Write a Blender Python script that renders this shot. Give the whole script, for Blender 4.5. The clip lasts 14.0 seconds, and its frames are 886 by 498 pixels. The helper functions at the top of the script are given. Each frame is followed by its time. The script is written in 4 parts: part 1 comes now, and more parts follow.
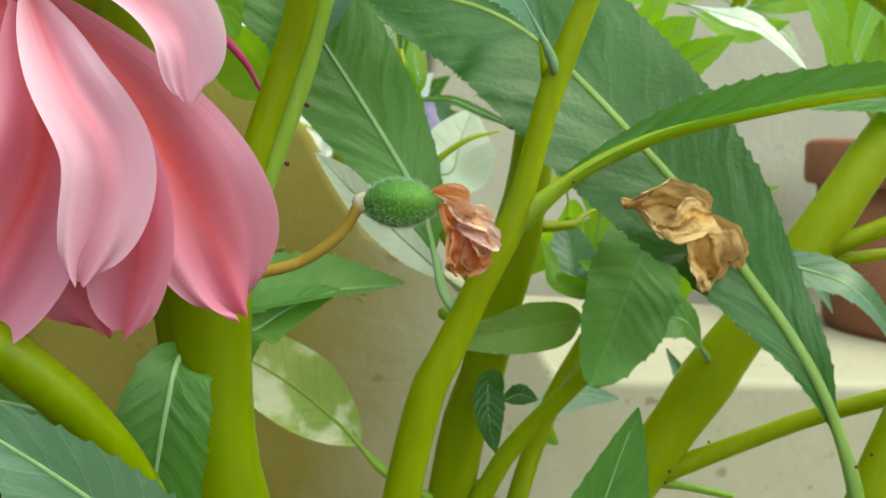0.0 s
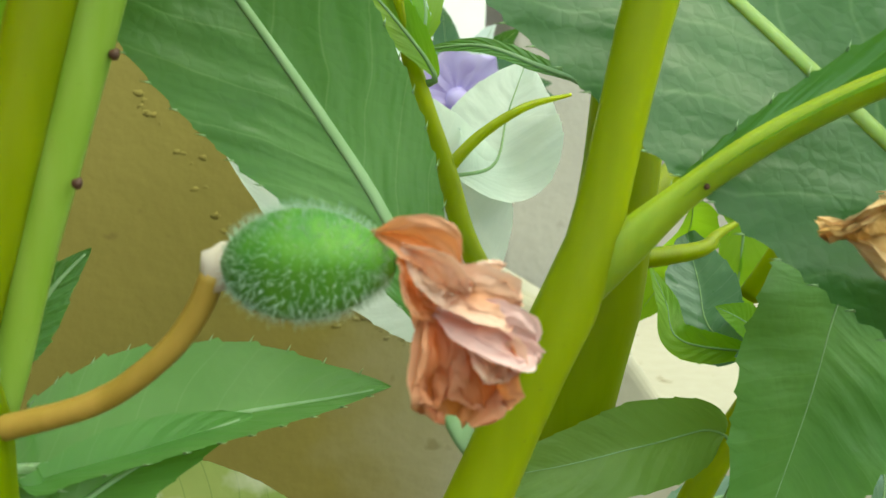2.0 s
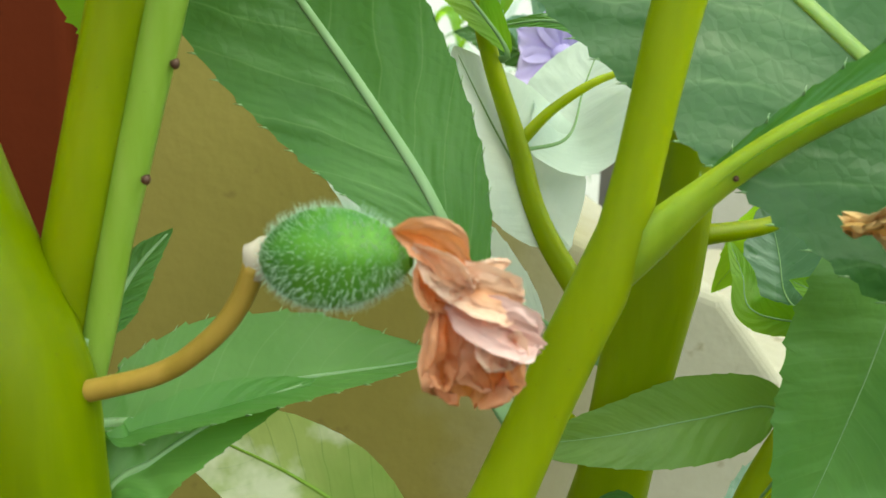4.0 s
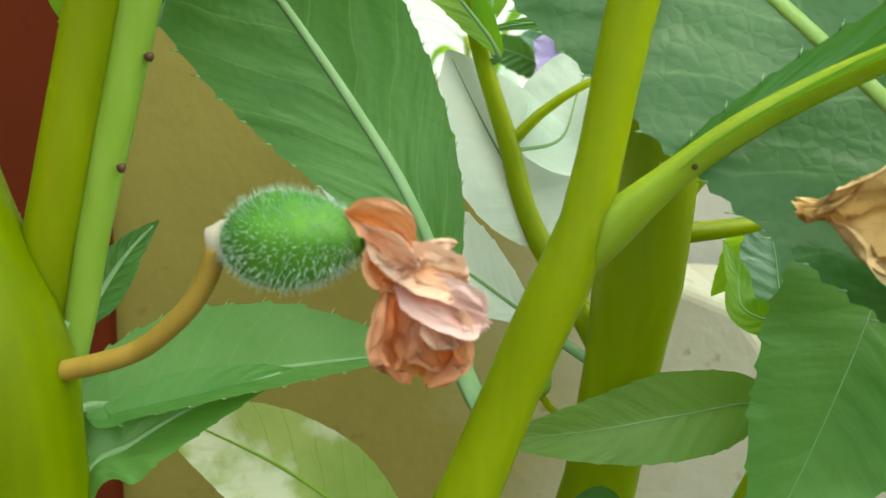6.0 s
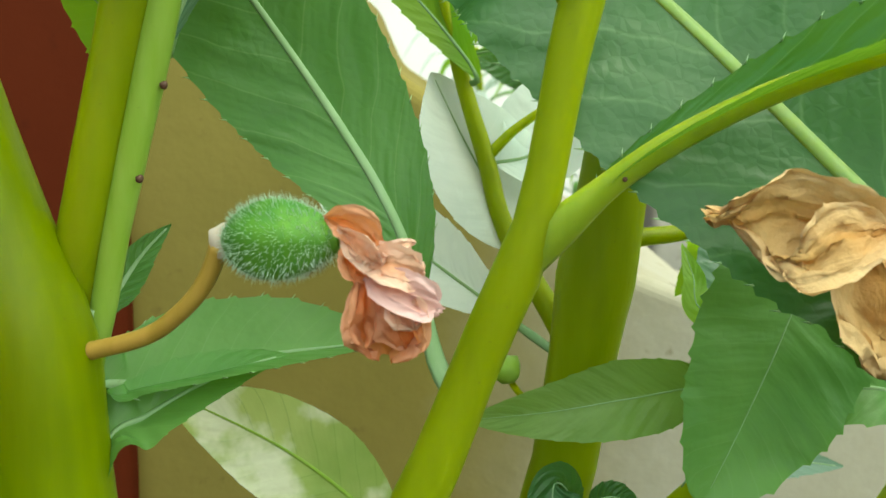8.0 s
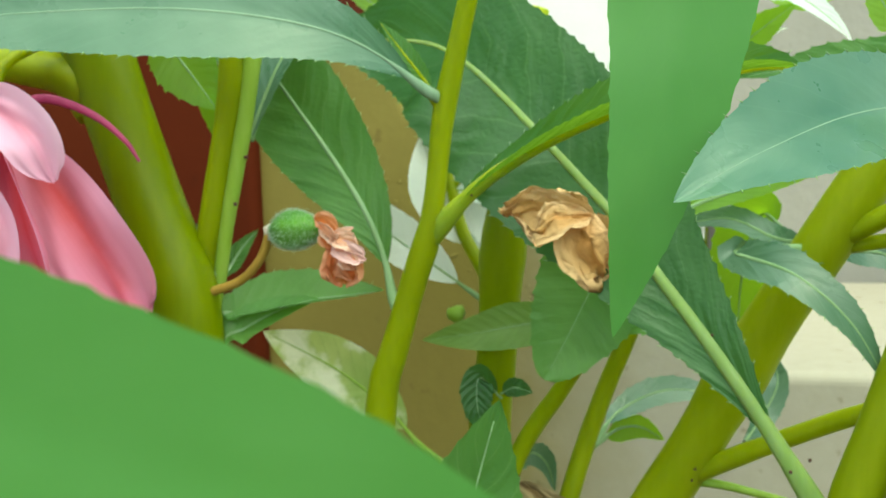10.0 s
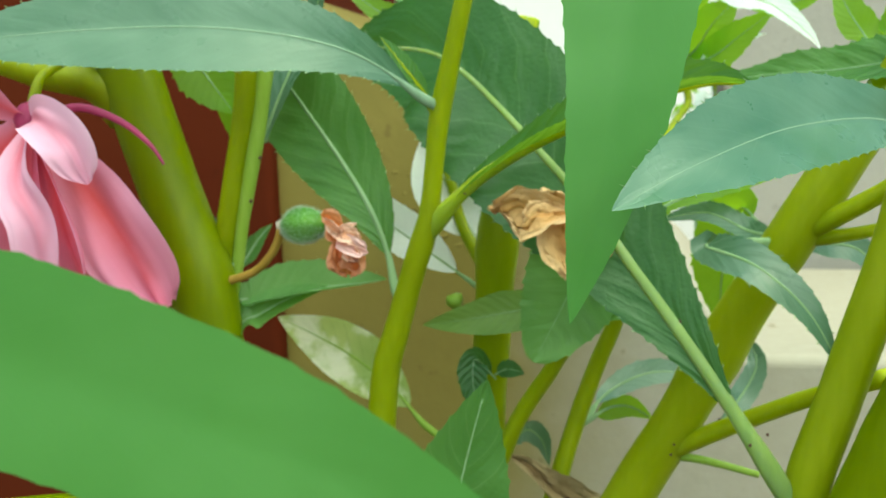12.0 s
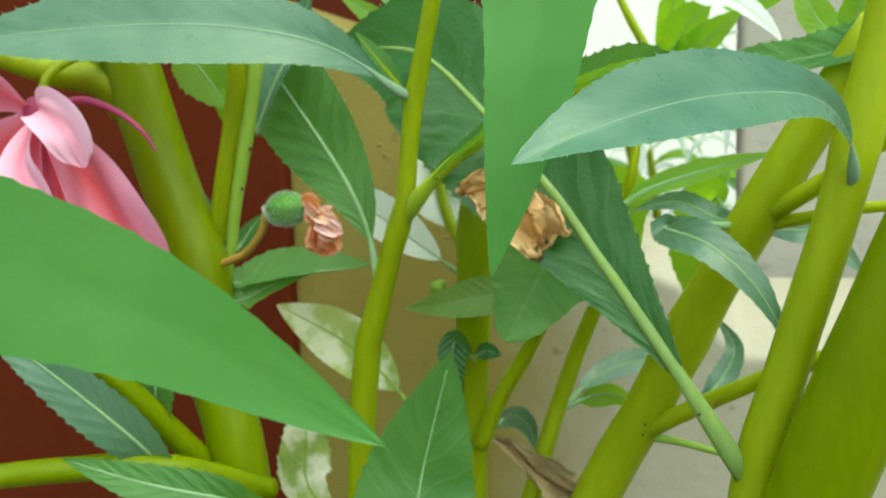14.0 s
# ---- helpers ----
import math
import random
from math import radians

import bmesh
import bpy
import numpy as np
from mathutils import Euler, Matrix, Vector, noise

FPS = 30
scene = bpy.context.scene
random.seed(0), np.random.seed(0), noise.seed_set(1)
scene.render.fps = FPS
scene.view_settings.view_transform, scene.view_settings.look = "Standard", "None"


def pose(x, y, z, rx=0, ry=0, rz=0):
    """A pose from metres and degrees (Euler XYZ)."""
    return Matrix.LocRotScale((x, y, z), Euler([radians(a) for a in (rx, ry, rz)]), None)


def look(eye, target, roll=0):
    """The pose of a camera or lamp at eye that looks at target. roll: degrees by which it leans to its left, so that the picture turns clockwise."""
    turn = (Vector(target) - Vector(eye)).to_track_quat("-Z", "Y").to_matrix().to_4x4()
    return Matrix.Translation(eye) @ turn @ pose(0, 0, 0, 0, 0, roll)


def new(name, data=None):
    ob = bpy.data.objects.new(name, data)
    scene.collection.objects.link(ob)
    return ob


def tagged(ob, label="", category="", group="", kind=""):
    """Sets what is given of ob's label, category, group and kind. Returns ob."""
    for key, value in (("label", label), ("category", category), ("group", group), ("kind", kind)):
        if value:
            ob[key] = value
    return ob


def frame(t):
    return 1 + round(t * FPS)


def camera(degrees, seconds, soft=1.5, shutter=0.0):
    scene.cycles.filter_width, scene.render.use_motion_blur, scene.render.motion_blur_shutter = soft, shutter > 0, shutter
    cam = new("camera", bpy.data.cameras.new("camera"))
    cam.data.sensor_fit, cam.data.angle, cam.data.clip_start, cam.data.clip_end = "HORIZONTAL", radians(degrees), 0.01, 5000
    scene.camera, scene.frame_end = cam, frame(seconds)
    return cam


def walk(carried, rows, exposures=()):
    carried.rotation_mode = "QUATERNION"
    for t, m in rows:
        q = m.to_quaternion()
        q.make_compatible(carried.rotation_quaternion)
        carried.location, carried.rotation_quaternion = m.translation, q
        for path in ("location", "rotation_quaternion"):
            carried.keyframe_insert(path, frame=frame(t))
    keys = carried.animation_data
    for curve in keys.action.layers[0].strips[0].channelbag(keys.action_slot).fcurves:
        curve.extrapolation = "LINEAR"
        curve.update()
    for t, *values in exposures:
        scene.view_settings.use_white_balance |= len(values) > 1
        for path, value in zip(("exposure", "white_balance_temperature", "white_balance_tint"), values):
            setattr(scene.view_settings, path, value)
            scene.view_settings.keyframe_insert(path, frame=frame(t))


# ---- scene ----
# ---------- camera ----------
cam = camera(52.0, 14.0, soft=1.5)
cam.data.dof.use_dof = True
cam.data.dof.focus_distance = 0.130
cam.data.dof.aperture_fstop = 50.0
PATH = [
    (0.0, -0.04669, -0.17059, 0.30949, 84.417, -5.709, -18.169),
    (0.5, -0.04848, -0.17162, 0.31829, 83.824, -6.007, -18.079),
    (1.0, -0.04411, -0.17168, 0.32900, 81.593, -6.014, -16.859),
    (1.5, -0.02049, -0.10415, 0.32114, 80.679, -6.095, -15.545),
    (2.0, -0.00312, -0.07842, 0.31209, 82.584, -2.559, -11.245),
    (2.5, 0.00524, -0.08268, 0.31318, 79.398, -2.659, -3.328),
    (2.7, 0.00431, -0.08478, 0.31812, 78.462, -2.143, -3.734),
    (5.0, 0.01119, -0.08579, 0.31850, 78.761, -1.296, -0.759),
    (5.5, 0.01356, -0.08813, 0.31694, 79.191, -1.299, -0.087),
    (6.0, 0.01584, -0.08831, 0.31549, 79.760, -1.377, 0.406),
    (6.5, 0.01599, -0.08846, 0.31470, 80.133, -1.464, 0.482),
    (7.0, 0.01714, -0.08954, 0.31543, 79.592, -1.322, 0.773),
    (7.5, 0.01835, -0.09192, 0.31474, 79.880, -1.529, 0.505),
    (8.0, 0.02181, -0.10524, 0.31764, 80.244, -1.446, 1.372),
    (8.5, 0.02489, -0.12187, 0.32004, 80.500, -1.311, 2.032),
    (9.0, 0.03785, -0.14363, 0.32329, 80.611, -0.457, 5.493),
    (9.2, 0.05389, -0.17018, 0.31986, 83.084, 0.436, 8.386),
    (11.5, 0.08949, -0.22162, 0.32918, 81.633, 1.852, 12.998),
    (12.0, 0.09065, -0.22471, 0.32749, 81.750, 1.589, 13.041),
    (12.5, 0.09674, -0.22232, 0.32936, 81.490, 2.037, 13.695),
    (13.0, 0.10264, -0.22132, 0.33159, 81.095, 2.615, 14.166),
    (13.5, 0.10693, -0.23333, 0.32567, 82.466, 2.280, 15.085),
    (14.0, 0.11475, -0.23493, 0.31672, 83.520, 1.848, 16.181),
]
walk(cam, [(t, pose(x, y, z, rx, ry, rz)) for t, x, y, z, rx, ry, rz in PATH],
     exposures=[(0.0, 0.93, 7400, -17), (1.2, 0.93, 7400, -17), (2.3, 1.10, 7000, -17), (8.5, 1.08, 7000, -17), (11.5, 0.98, 6800, -17), (14.0, 1.0, 6800, -17)])

# ---------- light ----------
world = bpy.data.worlds.new("sky")
scene.world = world
world.use_nodes = True
wn, wl = world.node_tree.nodes, world.node_tree.links
sky = wn.new("ShaderNodeTexSky")
sky.sky_type = 'NISHITA'
sky.sun_disc = False
sky.sun_elevation = radians(64)
sky.sun_rotation = radians(125)
sky.air_density = 1.0
sky.dust_density = 3.0
wl.new(sky.outputs["Color"], wn["Background"].inputs["Color"])
wn["Background"].inputs["Strength"].default_value = 0.15
sun_data = bpy.data.lights.new("sun", 'SUN')
sun_data.energy = 2.5
sun_data.angle = radians(100)
sun_data.color = (1.0, 0.96, 0.9)
sun = new("sun", sun_data)
sun.matrix_world = look((0.35, -0.75, 1.7), (0, 0, 0.2))


# ---------- materials ----------
def nodes_of(name):
    m = bpy.data.materials.new(name)
    m.use_nodes = True
    n, l = m.node_tree.nodes, m.node_tree.links
    return m, n, l, n["Principled BSDF"], n["Material Output"]


def coords(n, l, kind, scale):
    tc = n.new("ShaderNodeTexCoord")
    mp = n.new("ShaderNodeMapping")
    mp.inputs["Scale"].default_value = scale if isinstance(scale, tuple) else (scale,) * 3
    l.new(tc.outputs[kind], mp.inputs["Vector"])
    return mp.outputs["Vector"]


def noise_tex(n, l, vec, scale, detail=4, rough=0.55):
    t = n.new("ShaderNodeTexNoise")
    t.inputs["Scale"].default_value = scale
    t.inputs["Detail"].default_value = detail
    t.inputs["Roughness"].default_value = rough
    l.new(vec, t.inputs["Vector"])
    return t.outputs["Fac"]


def ramp(n, l, fac, stops):
    r = n.new("ShaderNodeValToRGB")
    e = r.color_ramp.elements
    while len(e) < len(stops):
        e.new(0.5)
    for el, (p, c) in zip(e, stops):
        el.position, el.color = p, (*c, 1)
    l.new(fac, r.inputs["Fac"])
    return r.outputs["Color"]


def mixc(n, l, fac, a, b, mode='MIX'):
    m = n.new("ShaderNodeMix")
    m.data_type, m.blend_type = 'RGBA', mode
    for sock, v in ((m.inputs[0], fac), (m.inputs[6], a), (m.inputs[7], b)):
        if isinstance(v, (int, float)):
            sock.default_value = v
        elif isinstance(v, tuple):
            sock.default_value = (*v, 1)
        else:
            l.new(v, sock)
    return m.outputs[2]


def math_node(n, l, op, a, b=0.0):
    m = n.new("ShaderNodeMath")
    m.operation = op
    for sock, v in ((m.inputs[0], a), (m.inputs[1], b)):
        if isinstance(v, (int, float)):
            sock.default_value = v
        else:
            l.new(v, sock)
    return m.outputs[0]


def bump(n, l, bsdf, height, strength, dist):
    b = n.new("ShaderNodeBump")
    b.inputs["Strength"].default_value = strength
    b.inputs["Distance"].default_value = dist
    l.new(height, b.inputs["Height"])
    l.new(b.outputs["Normal"], bsdf.inputs["Normal"])
    return b.outputs["Normal"]


def leaf_material(name, dark, light, vein, glow, share=0.35, rough=0.42, blotch=None, spec=0.38, relief=0.2, veins=0.4):
    """Leaf blade: the UV map runs along (u) and across (v) the blade; side veins slope forward."""
    m, n, l, bsdf, out = nodes_of(name)
    uv = n.new("ShaderNodeTexCoord")
    sep = n.new("ShaderNodeSeparateXYZ")
    l.new(uv.outputs["UV"], sep.inputs[0])
    obj = coords(n, l, "Object", 1.0)
    big = noise_tex(n, l, obj, 45, 3)
    fine = noise_tex(n, l, obj, 420, 4)
    across = math_node(n, l, 'ABSOLUTE', math_node(n, l, 'SUBTRACT', sep.outputs["Y"], 0.5))
    wob = math_node(n, l, 'MULTIPLY', noise_tex(n, l, obj, 60, 2), 0.08)
    phase = math_node(n, l, 'ADD', math_node(n, l, 'SUBTRACT', sep.outputs["X"], math_node(n, l, 'MULTIPLY', across, 0.32)), wob)
    saw = math_node(n, l, 'FRACT', math_node(n, l, 'MULTIPLY', phase, 11.0))
    tri = math_node(n, l, 'ABSOLUTE', math_node(n, l, 'SUBTRACT', saw, 0.5))
    v = n.new("ShaderNodeMapRange")
    v.inputs["From Min"].default_value, v.inputs["From Max"].default_value = 0.035, 0.0
    l.new(tri, v.inputs["Value"])
    col = ramp(n, l, big, [(0.3, dark), (0.7, light)])
    col = mixc(n, l, math_node(n, l, 'MULTIPLY', fine, 0.25), col, light)
    col = mixc(n, l, math_node(n, l, 'MULTIPLY', v.outputs[0], veins), col, vein)
    if blotch:
        spot = n.new("ShaderNodeMapRange")
        spot.inputs["From Min"].default_value, spot.inputs["From Max"].default_value = 0.47, 0.60
        l.new(noise_tex(n, l, obj, 75, 4), spot.inputs["Value"])
        col = mixc(n, l, spot.outputs[0], col, blotch)
    l.new(col, bsdf.inputs["Base Color"])
    gloss = n.new("ShaderNodeMapRange")
    gloss.inputs["From Min"].default_value, gloss.inputs["From Max"].default_value = 0.3, 0.7
    gloss.inputs["To Min"].default_value, gloss.inputs["To Max"].default_value = rough - 0.08, rough + 0.12
    l.new(noise_tex(n, l, obj, 130, 4), gloss.inputs["Value"])
    l.new(gloss.outputs[0], bsdf.inputs["Roughness"])
    bsdf.inputs["Specular IOR Level"].default_value = spec
    smooth = math_node(n, l, 'POWER', math_node(n, l, 'SINE', math_node(n, l, 'MULTIPLY', tri, 3.1416)), 2.0)
    cell = n.new("ShaderNodeTexVoronoi")
    cell.feature = 'DISTANCE_TO_EDGE'
    cell.inputs["Scale"].default_value = 520
    l.new(obj, cell.inputs["Vector"])
    wrinkle = n.new("ShaderNodeTexVoronoi")
    wrinkle.feature = 'SMOOTH_F1'
    wrinkle.inputs["Scale"].default_value = 170
    l.new(obj, wrinkle.inputs["Vector"])
    net = math_node(n, l, 'ADD', math_node(n, l, 'MULTIPLY', cell.outputs["Distance"], 0.15), math_node(n, l, 'MULTIPLY', wrinkle.outputs["Distance"], -0.12))
    along = n.new("ShaderNodeCombineXYZ")
    l.new(math_node(n, l, 'MULTIPLY', phase, 24.0), along.inputs[0])
    l.new(math_node(n, l, 'MULTIPLY', sep.outputs["Y"], 4.0), along.inputs[1])
    ripple = noise_tex(n, l, along.outputs[0], 1.0, 1.5, 0.45)
    quilt = math_node(n, l, 'ADD', math_node(n, l, 'ADD', math_node(n, l, 'MULTIPLY', smooth, 0.25), math_node(n, l, 'MULTIPLY', big, 0.8)), net)
    quilt = math_node(n, l, 'ADD', quilt, math_node(n, l, 'MULTIPLY', ripple, 0.8))
    nrm = bump(n, l, bsdf, quilt, relief, 0.0009)
    tr = n.new("ShaderNodeBsdfTranslucent")
    l.new(mixc(n, l, 0.75, col, glow), tr.inputs["Color"])
    l.new(nrm, tr.inputs["Normal"])
    mix = n.new("ShaderNodeMixShader")
    mix.inputs[0].default_value = share
    l.new(bsdf.outputs[0], mix.inputs[1])
    l.new(tr.outputs[0], mix.inputs[2])
    l.new(mix.outputs[0], out.inputs["Surface"])
    return m


def stem_material(name, a, b, rough=0.4, share=0.18, glow=(0.45, 0.55, 0.02), inner=0.0):
    m, n, l, bsdf, out = nodes_of(name)
    vec = coords(n, l, "Object", (1.0, 1.0, 0.12))
    streak = noise_tex(n, l, vec, 500, 3)
    big = noise_tex(n, l, coords(n, l, "Object", 1.0), 40, 3)
    col = ramp(n, l, math_node(n, l, 'ADD', math_node(n, l, 'MULTIPLY', streak, 0.5), math_node(n, l, 'MULTIPLY', big, 0.5)), [(0.35, a), (0.65, b)])
    speck = n.new("ShaderNodeMapRange")
    speck.inputs["From Min"].default_value, speck.inputs["From Max"].default_value = 0.72, 0.78
    l.new(noise_tex(n, l, coords(n, l, "Object", 1.0), 900, 2), speck.inputs["Value"])
    col = mixc(n, l, math_node(n, l, 'MULTIPLY', speck.outputs[0], 0.35), col, (0.12, 0.09, 0.02))
    l.new(col, bsdf.inputs["Base Color"])
    bsdf.inputs["Roughness"].default_value = rough
    bsdf.inputs["Specular IOR Level"].default_value = 0.22
    bsdf.inputs["Subsurface Weight"].default_value = inner
    bsdf.inputs["Subsurface Radius"].default_value = (1.0, 0.9, 0.25)
    bsdf.inputs["Subsurface Scale"].default_value = 0.007
    nrm = bump(n, l, bsdf, streak, 0.18, 0.0006)
    tr = n.new("ShaderNodeBsdfTranslucent")
    tr.inputs["Color"].default_value = (*glow, 1)
    mix = n.new("ShaderNodeMixShader")
    mix.inputs[0].default_value = share
    l.new(bsdf.outputs[0], mix.inputs[1])
    l.new(tr.outputs[0], mix.inputs[2])
    l.new(mix.outputs[0], out.inputs["Surface"])
    return m


def petal_material(name, base, throat, glow, share=0.4, rough=0.5, grain=0.5, relief=0.0, pale=None, reach=(0.28, 0.86)):
    """UV u runs from the base of the petal (0) to its rim (1)."""
    m, n, l, bsdf, out = nodes_of(name)
    uv = n.new("ShaderNodeTexCoord")
    sep = n.new("ShaderNodeSeparateXYZ")
    l.new(uv.outputs["UV"], sep.inputs[0])
    obj = coords(n, l, "Object", 1.0)
    fine = noise_tex(n, l, obj, 350, 4)
    mp = n.new("ShaderNodeMapping")
    mp.inputs["Scale"].default_value = (1.2, 9, 1)
    l.new(uv.outputs["UV"], mp.inputs["Vector"])
    rays = noise_tex(n, l, mp.outputs["Vector"], 1.6, 3)
    big = noise_tex(n, l, obj, 70, 2)
    rim = math_node(n, l, 'ABSOLUTE', math_node(n, l, 'SUBTRACT', sep.outputs["Y"], 0.5))
    fac = math_node(n, l, 'ADD', math_node(n, l, 'ADD', math_node(n, l, 'MULTIPLY', sep.outputs["X"], 0.75), math_node(n, l, 'MULTIPLY', rim, 0.8)), math_node(n, l, 'MULTIPLY', math_node(n, l, 'SUBTRACT', big, 0.5), 0.5))
    col = ramp(n, l, fac, [(reach[0], throat), (min(reach[1], 1.0), base)])
    edge = math_node(n, l, 'MULTIPLY', math_node(n, l, 'ABSOLUTE', math_node(n, l, 'SUBTRACT', sep.outputs["Y"], 0.5)), 1.6)
    col = mixc(n, l, math_node(n, l, 'MULTIPLY', rays, grain), col, throat)
    col = mixc(n, l, edge, col, pale or tuple(0.75 * c + 0.22 for c in base))
    col = mixc(n, l, math_node(n, l, 'MULTIPLY', fine, 0.25), col, tuple(min(1, c * 1.25) for c in base))
    l.new(col, bsdf.inputs["Base Color"])
    bsdf.inputs["Roughness"].default_value = rough
    bsdf.inputs["Specular IOR Level"].default_value = 0.25
    crinkle = noise_tex(n, l, obj, 700, 5, 0.65)
    nrm = bump(n, l, bsdf, math_node(n, l, 'ADD', rays, math_node(n, l, 'MULTIPLY', crinkle, relief)), 0.16 + 0.45 * relief, 0.0008)
    tr = n.new("ShaderNodeBsdfTranslucent")
    l.new(mixc(n, l, 0.6, col, glow), tr.inputs["Color"])
    mix = n.new("ShaderNodeMixShader")
    mix.inputs[0].default_value = share
    l.new(bsdf.outputs[0], mix.inputs[1])
    l.new(tr.outputs[0], mix.inputs[2])
    l.new(mix.outputs[0], out.inputs["Surface"])
    return m


def plaster(name, a, b, stain, bump_d=0.0012, worn=None, sheen=0.5):
    m, n, l, bsdf, out = nodes_of(name)
    obj = coords(n, l, "Object", 1.0)
    big = noise_tex(n, l, obj, 9, 5)
    fine = noise_tex(n, l, obj, 160, 5)
    col = ramp(n, l, big, [(0.3, a), (0.7, b)])
    if worn:
        # the paint gives way to bare cement along the wall
        ax = n.new("ShaderNodeSeparateXYZ")
        l.new(obj, ax.inputs[0])
        wr = n.new("ShaderNodeMapRange")
        wr.inputs["From Min"].default_value, wr.inputs["From Max"].default_value = worn[0], worn[1]
        l.new(math_node(n, l, 'ADD', ax.outputs["X"], math_node(n, l, 'MULTIPLY', noise_tex(n, l, obj, 30, 5), 0.05)), wr.inputs["Value"])
        col = mixc(n, l, wr.outputs[0], col, worn[2])
    sp = n.new("ShaderNodeMapRange")
    sp.inputs["From Min"].default_value, sp.inputs["From Max"].default_value = 0.66, 0.74
    l.new(noise_tex(n, l, obj, 120, 3), sp.inputs["Value"])
    col = mixc(n, l, math_node(n, l, 'MULTIPLY', sp.outputs[0], 0.5), col, stain)
    col = mixc(n, l, math_node(n, l, 'MULTIPLY', fine, 0.2), col, stain)
    l.new(col, bsdf.inputs["Base Color"])
    bsdf.inputs["Roughness"].default_value = 0.85
    bsdf.inputs["Specular IOR Level"].default_value = sheen
    bump(n, l, bsdf, math_node(n, l, 'ADD', fine, math_node(n, l, 'MULTIPLY', big, 2.0)), 0.5, bump_d)
    return m


M_LEAF = leaf_material("leaf_green", (0.040, 0.134, 0.028), (0.084, 0.208, 0.054), (0.20, 0.34, 0.12), (0.26, 0.48, 0.02), share=0.4, rough=0.38, spec=0.36, relief=0.66, veins=0.45)
M_LEAFBLUE = leaf_material("leaf_bluish", (0.062, 0.140, 0.078), (0.108, 0.198, 0.126), (0.25, 0.36, 0.26), (0.2, 0.40, 0.12), share=0.25, rough=0.30, spec=0.65)
M_LEAFDULL = leaf_material("leaf_dull", (0.036, 0.120, 0.062), (0.104, 0.205, 0.128), (0.17, 0.30, 0.19), (0.2, 0.42, 0.12), share=0.25, rough=0.30, spec=0.6, relief=0.14, veins=0.14)
M_LEAFDARK = leaf_material("leaf_dark", (0.017, 0.078, 0.018), (0.044, 0.130, 0.040), (0.15, 0.28, 0.11), (0.20, 0.40, 0.03), share=0.35, relief=0.95, spec=0.42, rough=0.36, veins=0.36)
# Backlight put into the colour: a brighter, yellower copy of leaf_green.
M_LEAFLIT = leaf_material("leaf_painted_backlight", (0.10, 0.24, 0.02), (0.16, 0.34, 0.03), (0.3, 0.45, 0.08), (0.5, 0.8, 0.03), share=0.6)
M_LEAFSOFT = leaf_material("leaf_soft", (0.074, 0.208, 0.038), (0.140, 0.292, 0.080), (0.24, 0.38, 0.14), (0.27, 0.50, 0.05), share=0.4, relief=0.30, veins=0.25, rough=0.40, spec=0.38)
M_LEAFOLIVE = leaf_material("leaf_olive", (0.105, 0.215, 0.034), (0.175, 0.290, 0.070), (0.24, 0.36, 0.12), (0.34, 0.50, 0.06), share=0.4, relief=0.30, veins=0.2, rough=0.40, spec=0.38)
M_LEAFYOUNG = leaf_material("leaf_young", (0.070, 0.225, 0.045), (0.100, 0.275, 0.066), (0.12, 0.3, 0.08), (0.22, 0.5, 0.06), share=0.4, relief=0.04, veins=0.12)
M_LEAFPALE = leaf_material("leaf_pale", (0.15, 0.30, 0.035), (0.58, 0.66, 0.22), (0.13, 0.28, 0.04), (0.55, 0.62, 0.18), share=0.3, blotch=(0.88, 0.88, 0.66), veins=0.55)
# Sheen painted as a near-white base colour; the leaf itself is green.
M_LEAFWHITE = leaf_material("leaf_painted_sheen", (0.60, 0.72, 0.66), (0.84, 0.90, 0.87), (0.80, 0.86, 0.80), (0.88, 0.96, 0.90), share=0.5, rough=0.22)
M_RIB = stem_material("leaf_rib", (0.21, 0.35, 0.15), (0.29, 0.43, 0.23), share=0.25, glow=(0.4, 0.52, 0.16))
M_RIBWIDE = stem_material("rib_wide", (0.200, 0.322, 0.085), (0.275, 0.405, 0.145), share=0.25, glow=(0.40, 0.50, 0.12), inner=0.5)
M_RIBBLUE = stem_material("rib_bluish", (0.20, 0.32, 0.20), (0.27, 0.39, 0.27), share=0.25, glow=(0.36, 0.5, 0.28))
M_STEM = stem_material("stem_green", (0.228, 0.285, 0.006), (0.298, 0.358, 0.010), share=0.28, inner=0.85)
M_STEMGOLD = stem_material("stem_yellow", (0.280, 0.345, 0.008), (0.360, 0.425, 0.018), share=0.3, inner=0.9, glow=(0.55, 0.62, 0.03))
M_RIBLONG = stem_material("rib_olive", (0.205, 0.300, 0.018), (0.270, 0.365, 0.034), share=0.25, glow=(0.35, 0.5, 0.04), inner=0.85)
M_STEMOLD = stem_material("stem_old", (0.150, 0.208, 0.001), (0.198, 0.262, 0.002), share=0.24, inner=0.8)
M_STEMLITE = stem_material("stem_light", (0.225, 0.370, 0.035), (0.305, 0.450, 0.080), rough=0.28)
M_PEDICEL = stem_material("pedicel_tan", (0.30, 0.20, 0.035), (0.40, 0.26, 0.06), share=0.12, glow=(0.5, 0.35, 0.05))
M_PINK = petal_material("petal_pink", (0.63, 0.185, 0.345), (0.56, 0.052, 0.042), (0.72, 0.13, 0.20), grain=0.5, pale=(0.72, 0.39, 0.57), reach=(0.38, 0.86), rough=0.62)
M_PINKPALE = petal_material("petal_pale_pink", (0.72, 0.40, 0.58), (0.66, 0.16, 0.22), (0.78, 0.3, 0.44), grain=0.35, pale=(0.78, 0.54, 0.70), reach=(0.2, 0.75), rough=0.62)
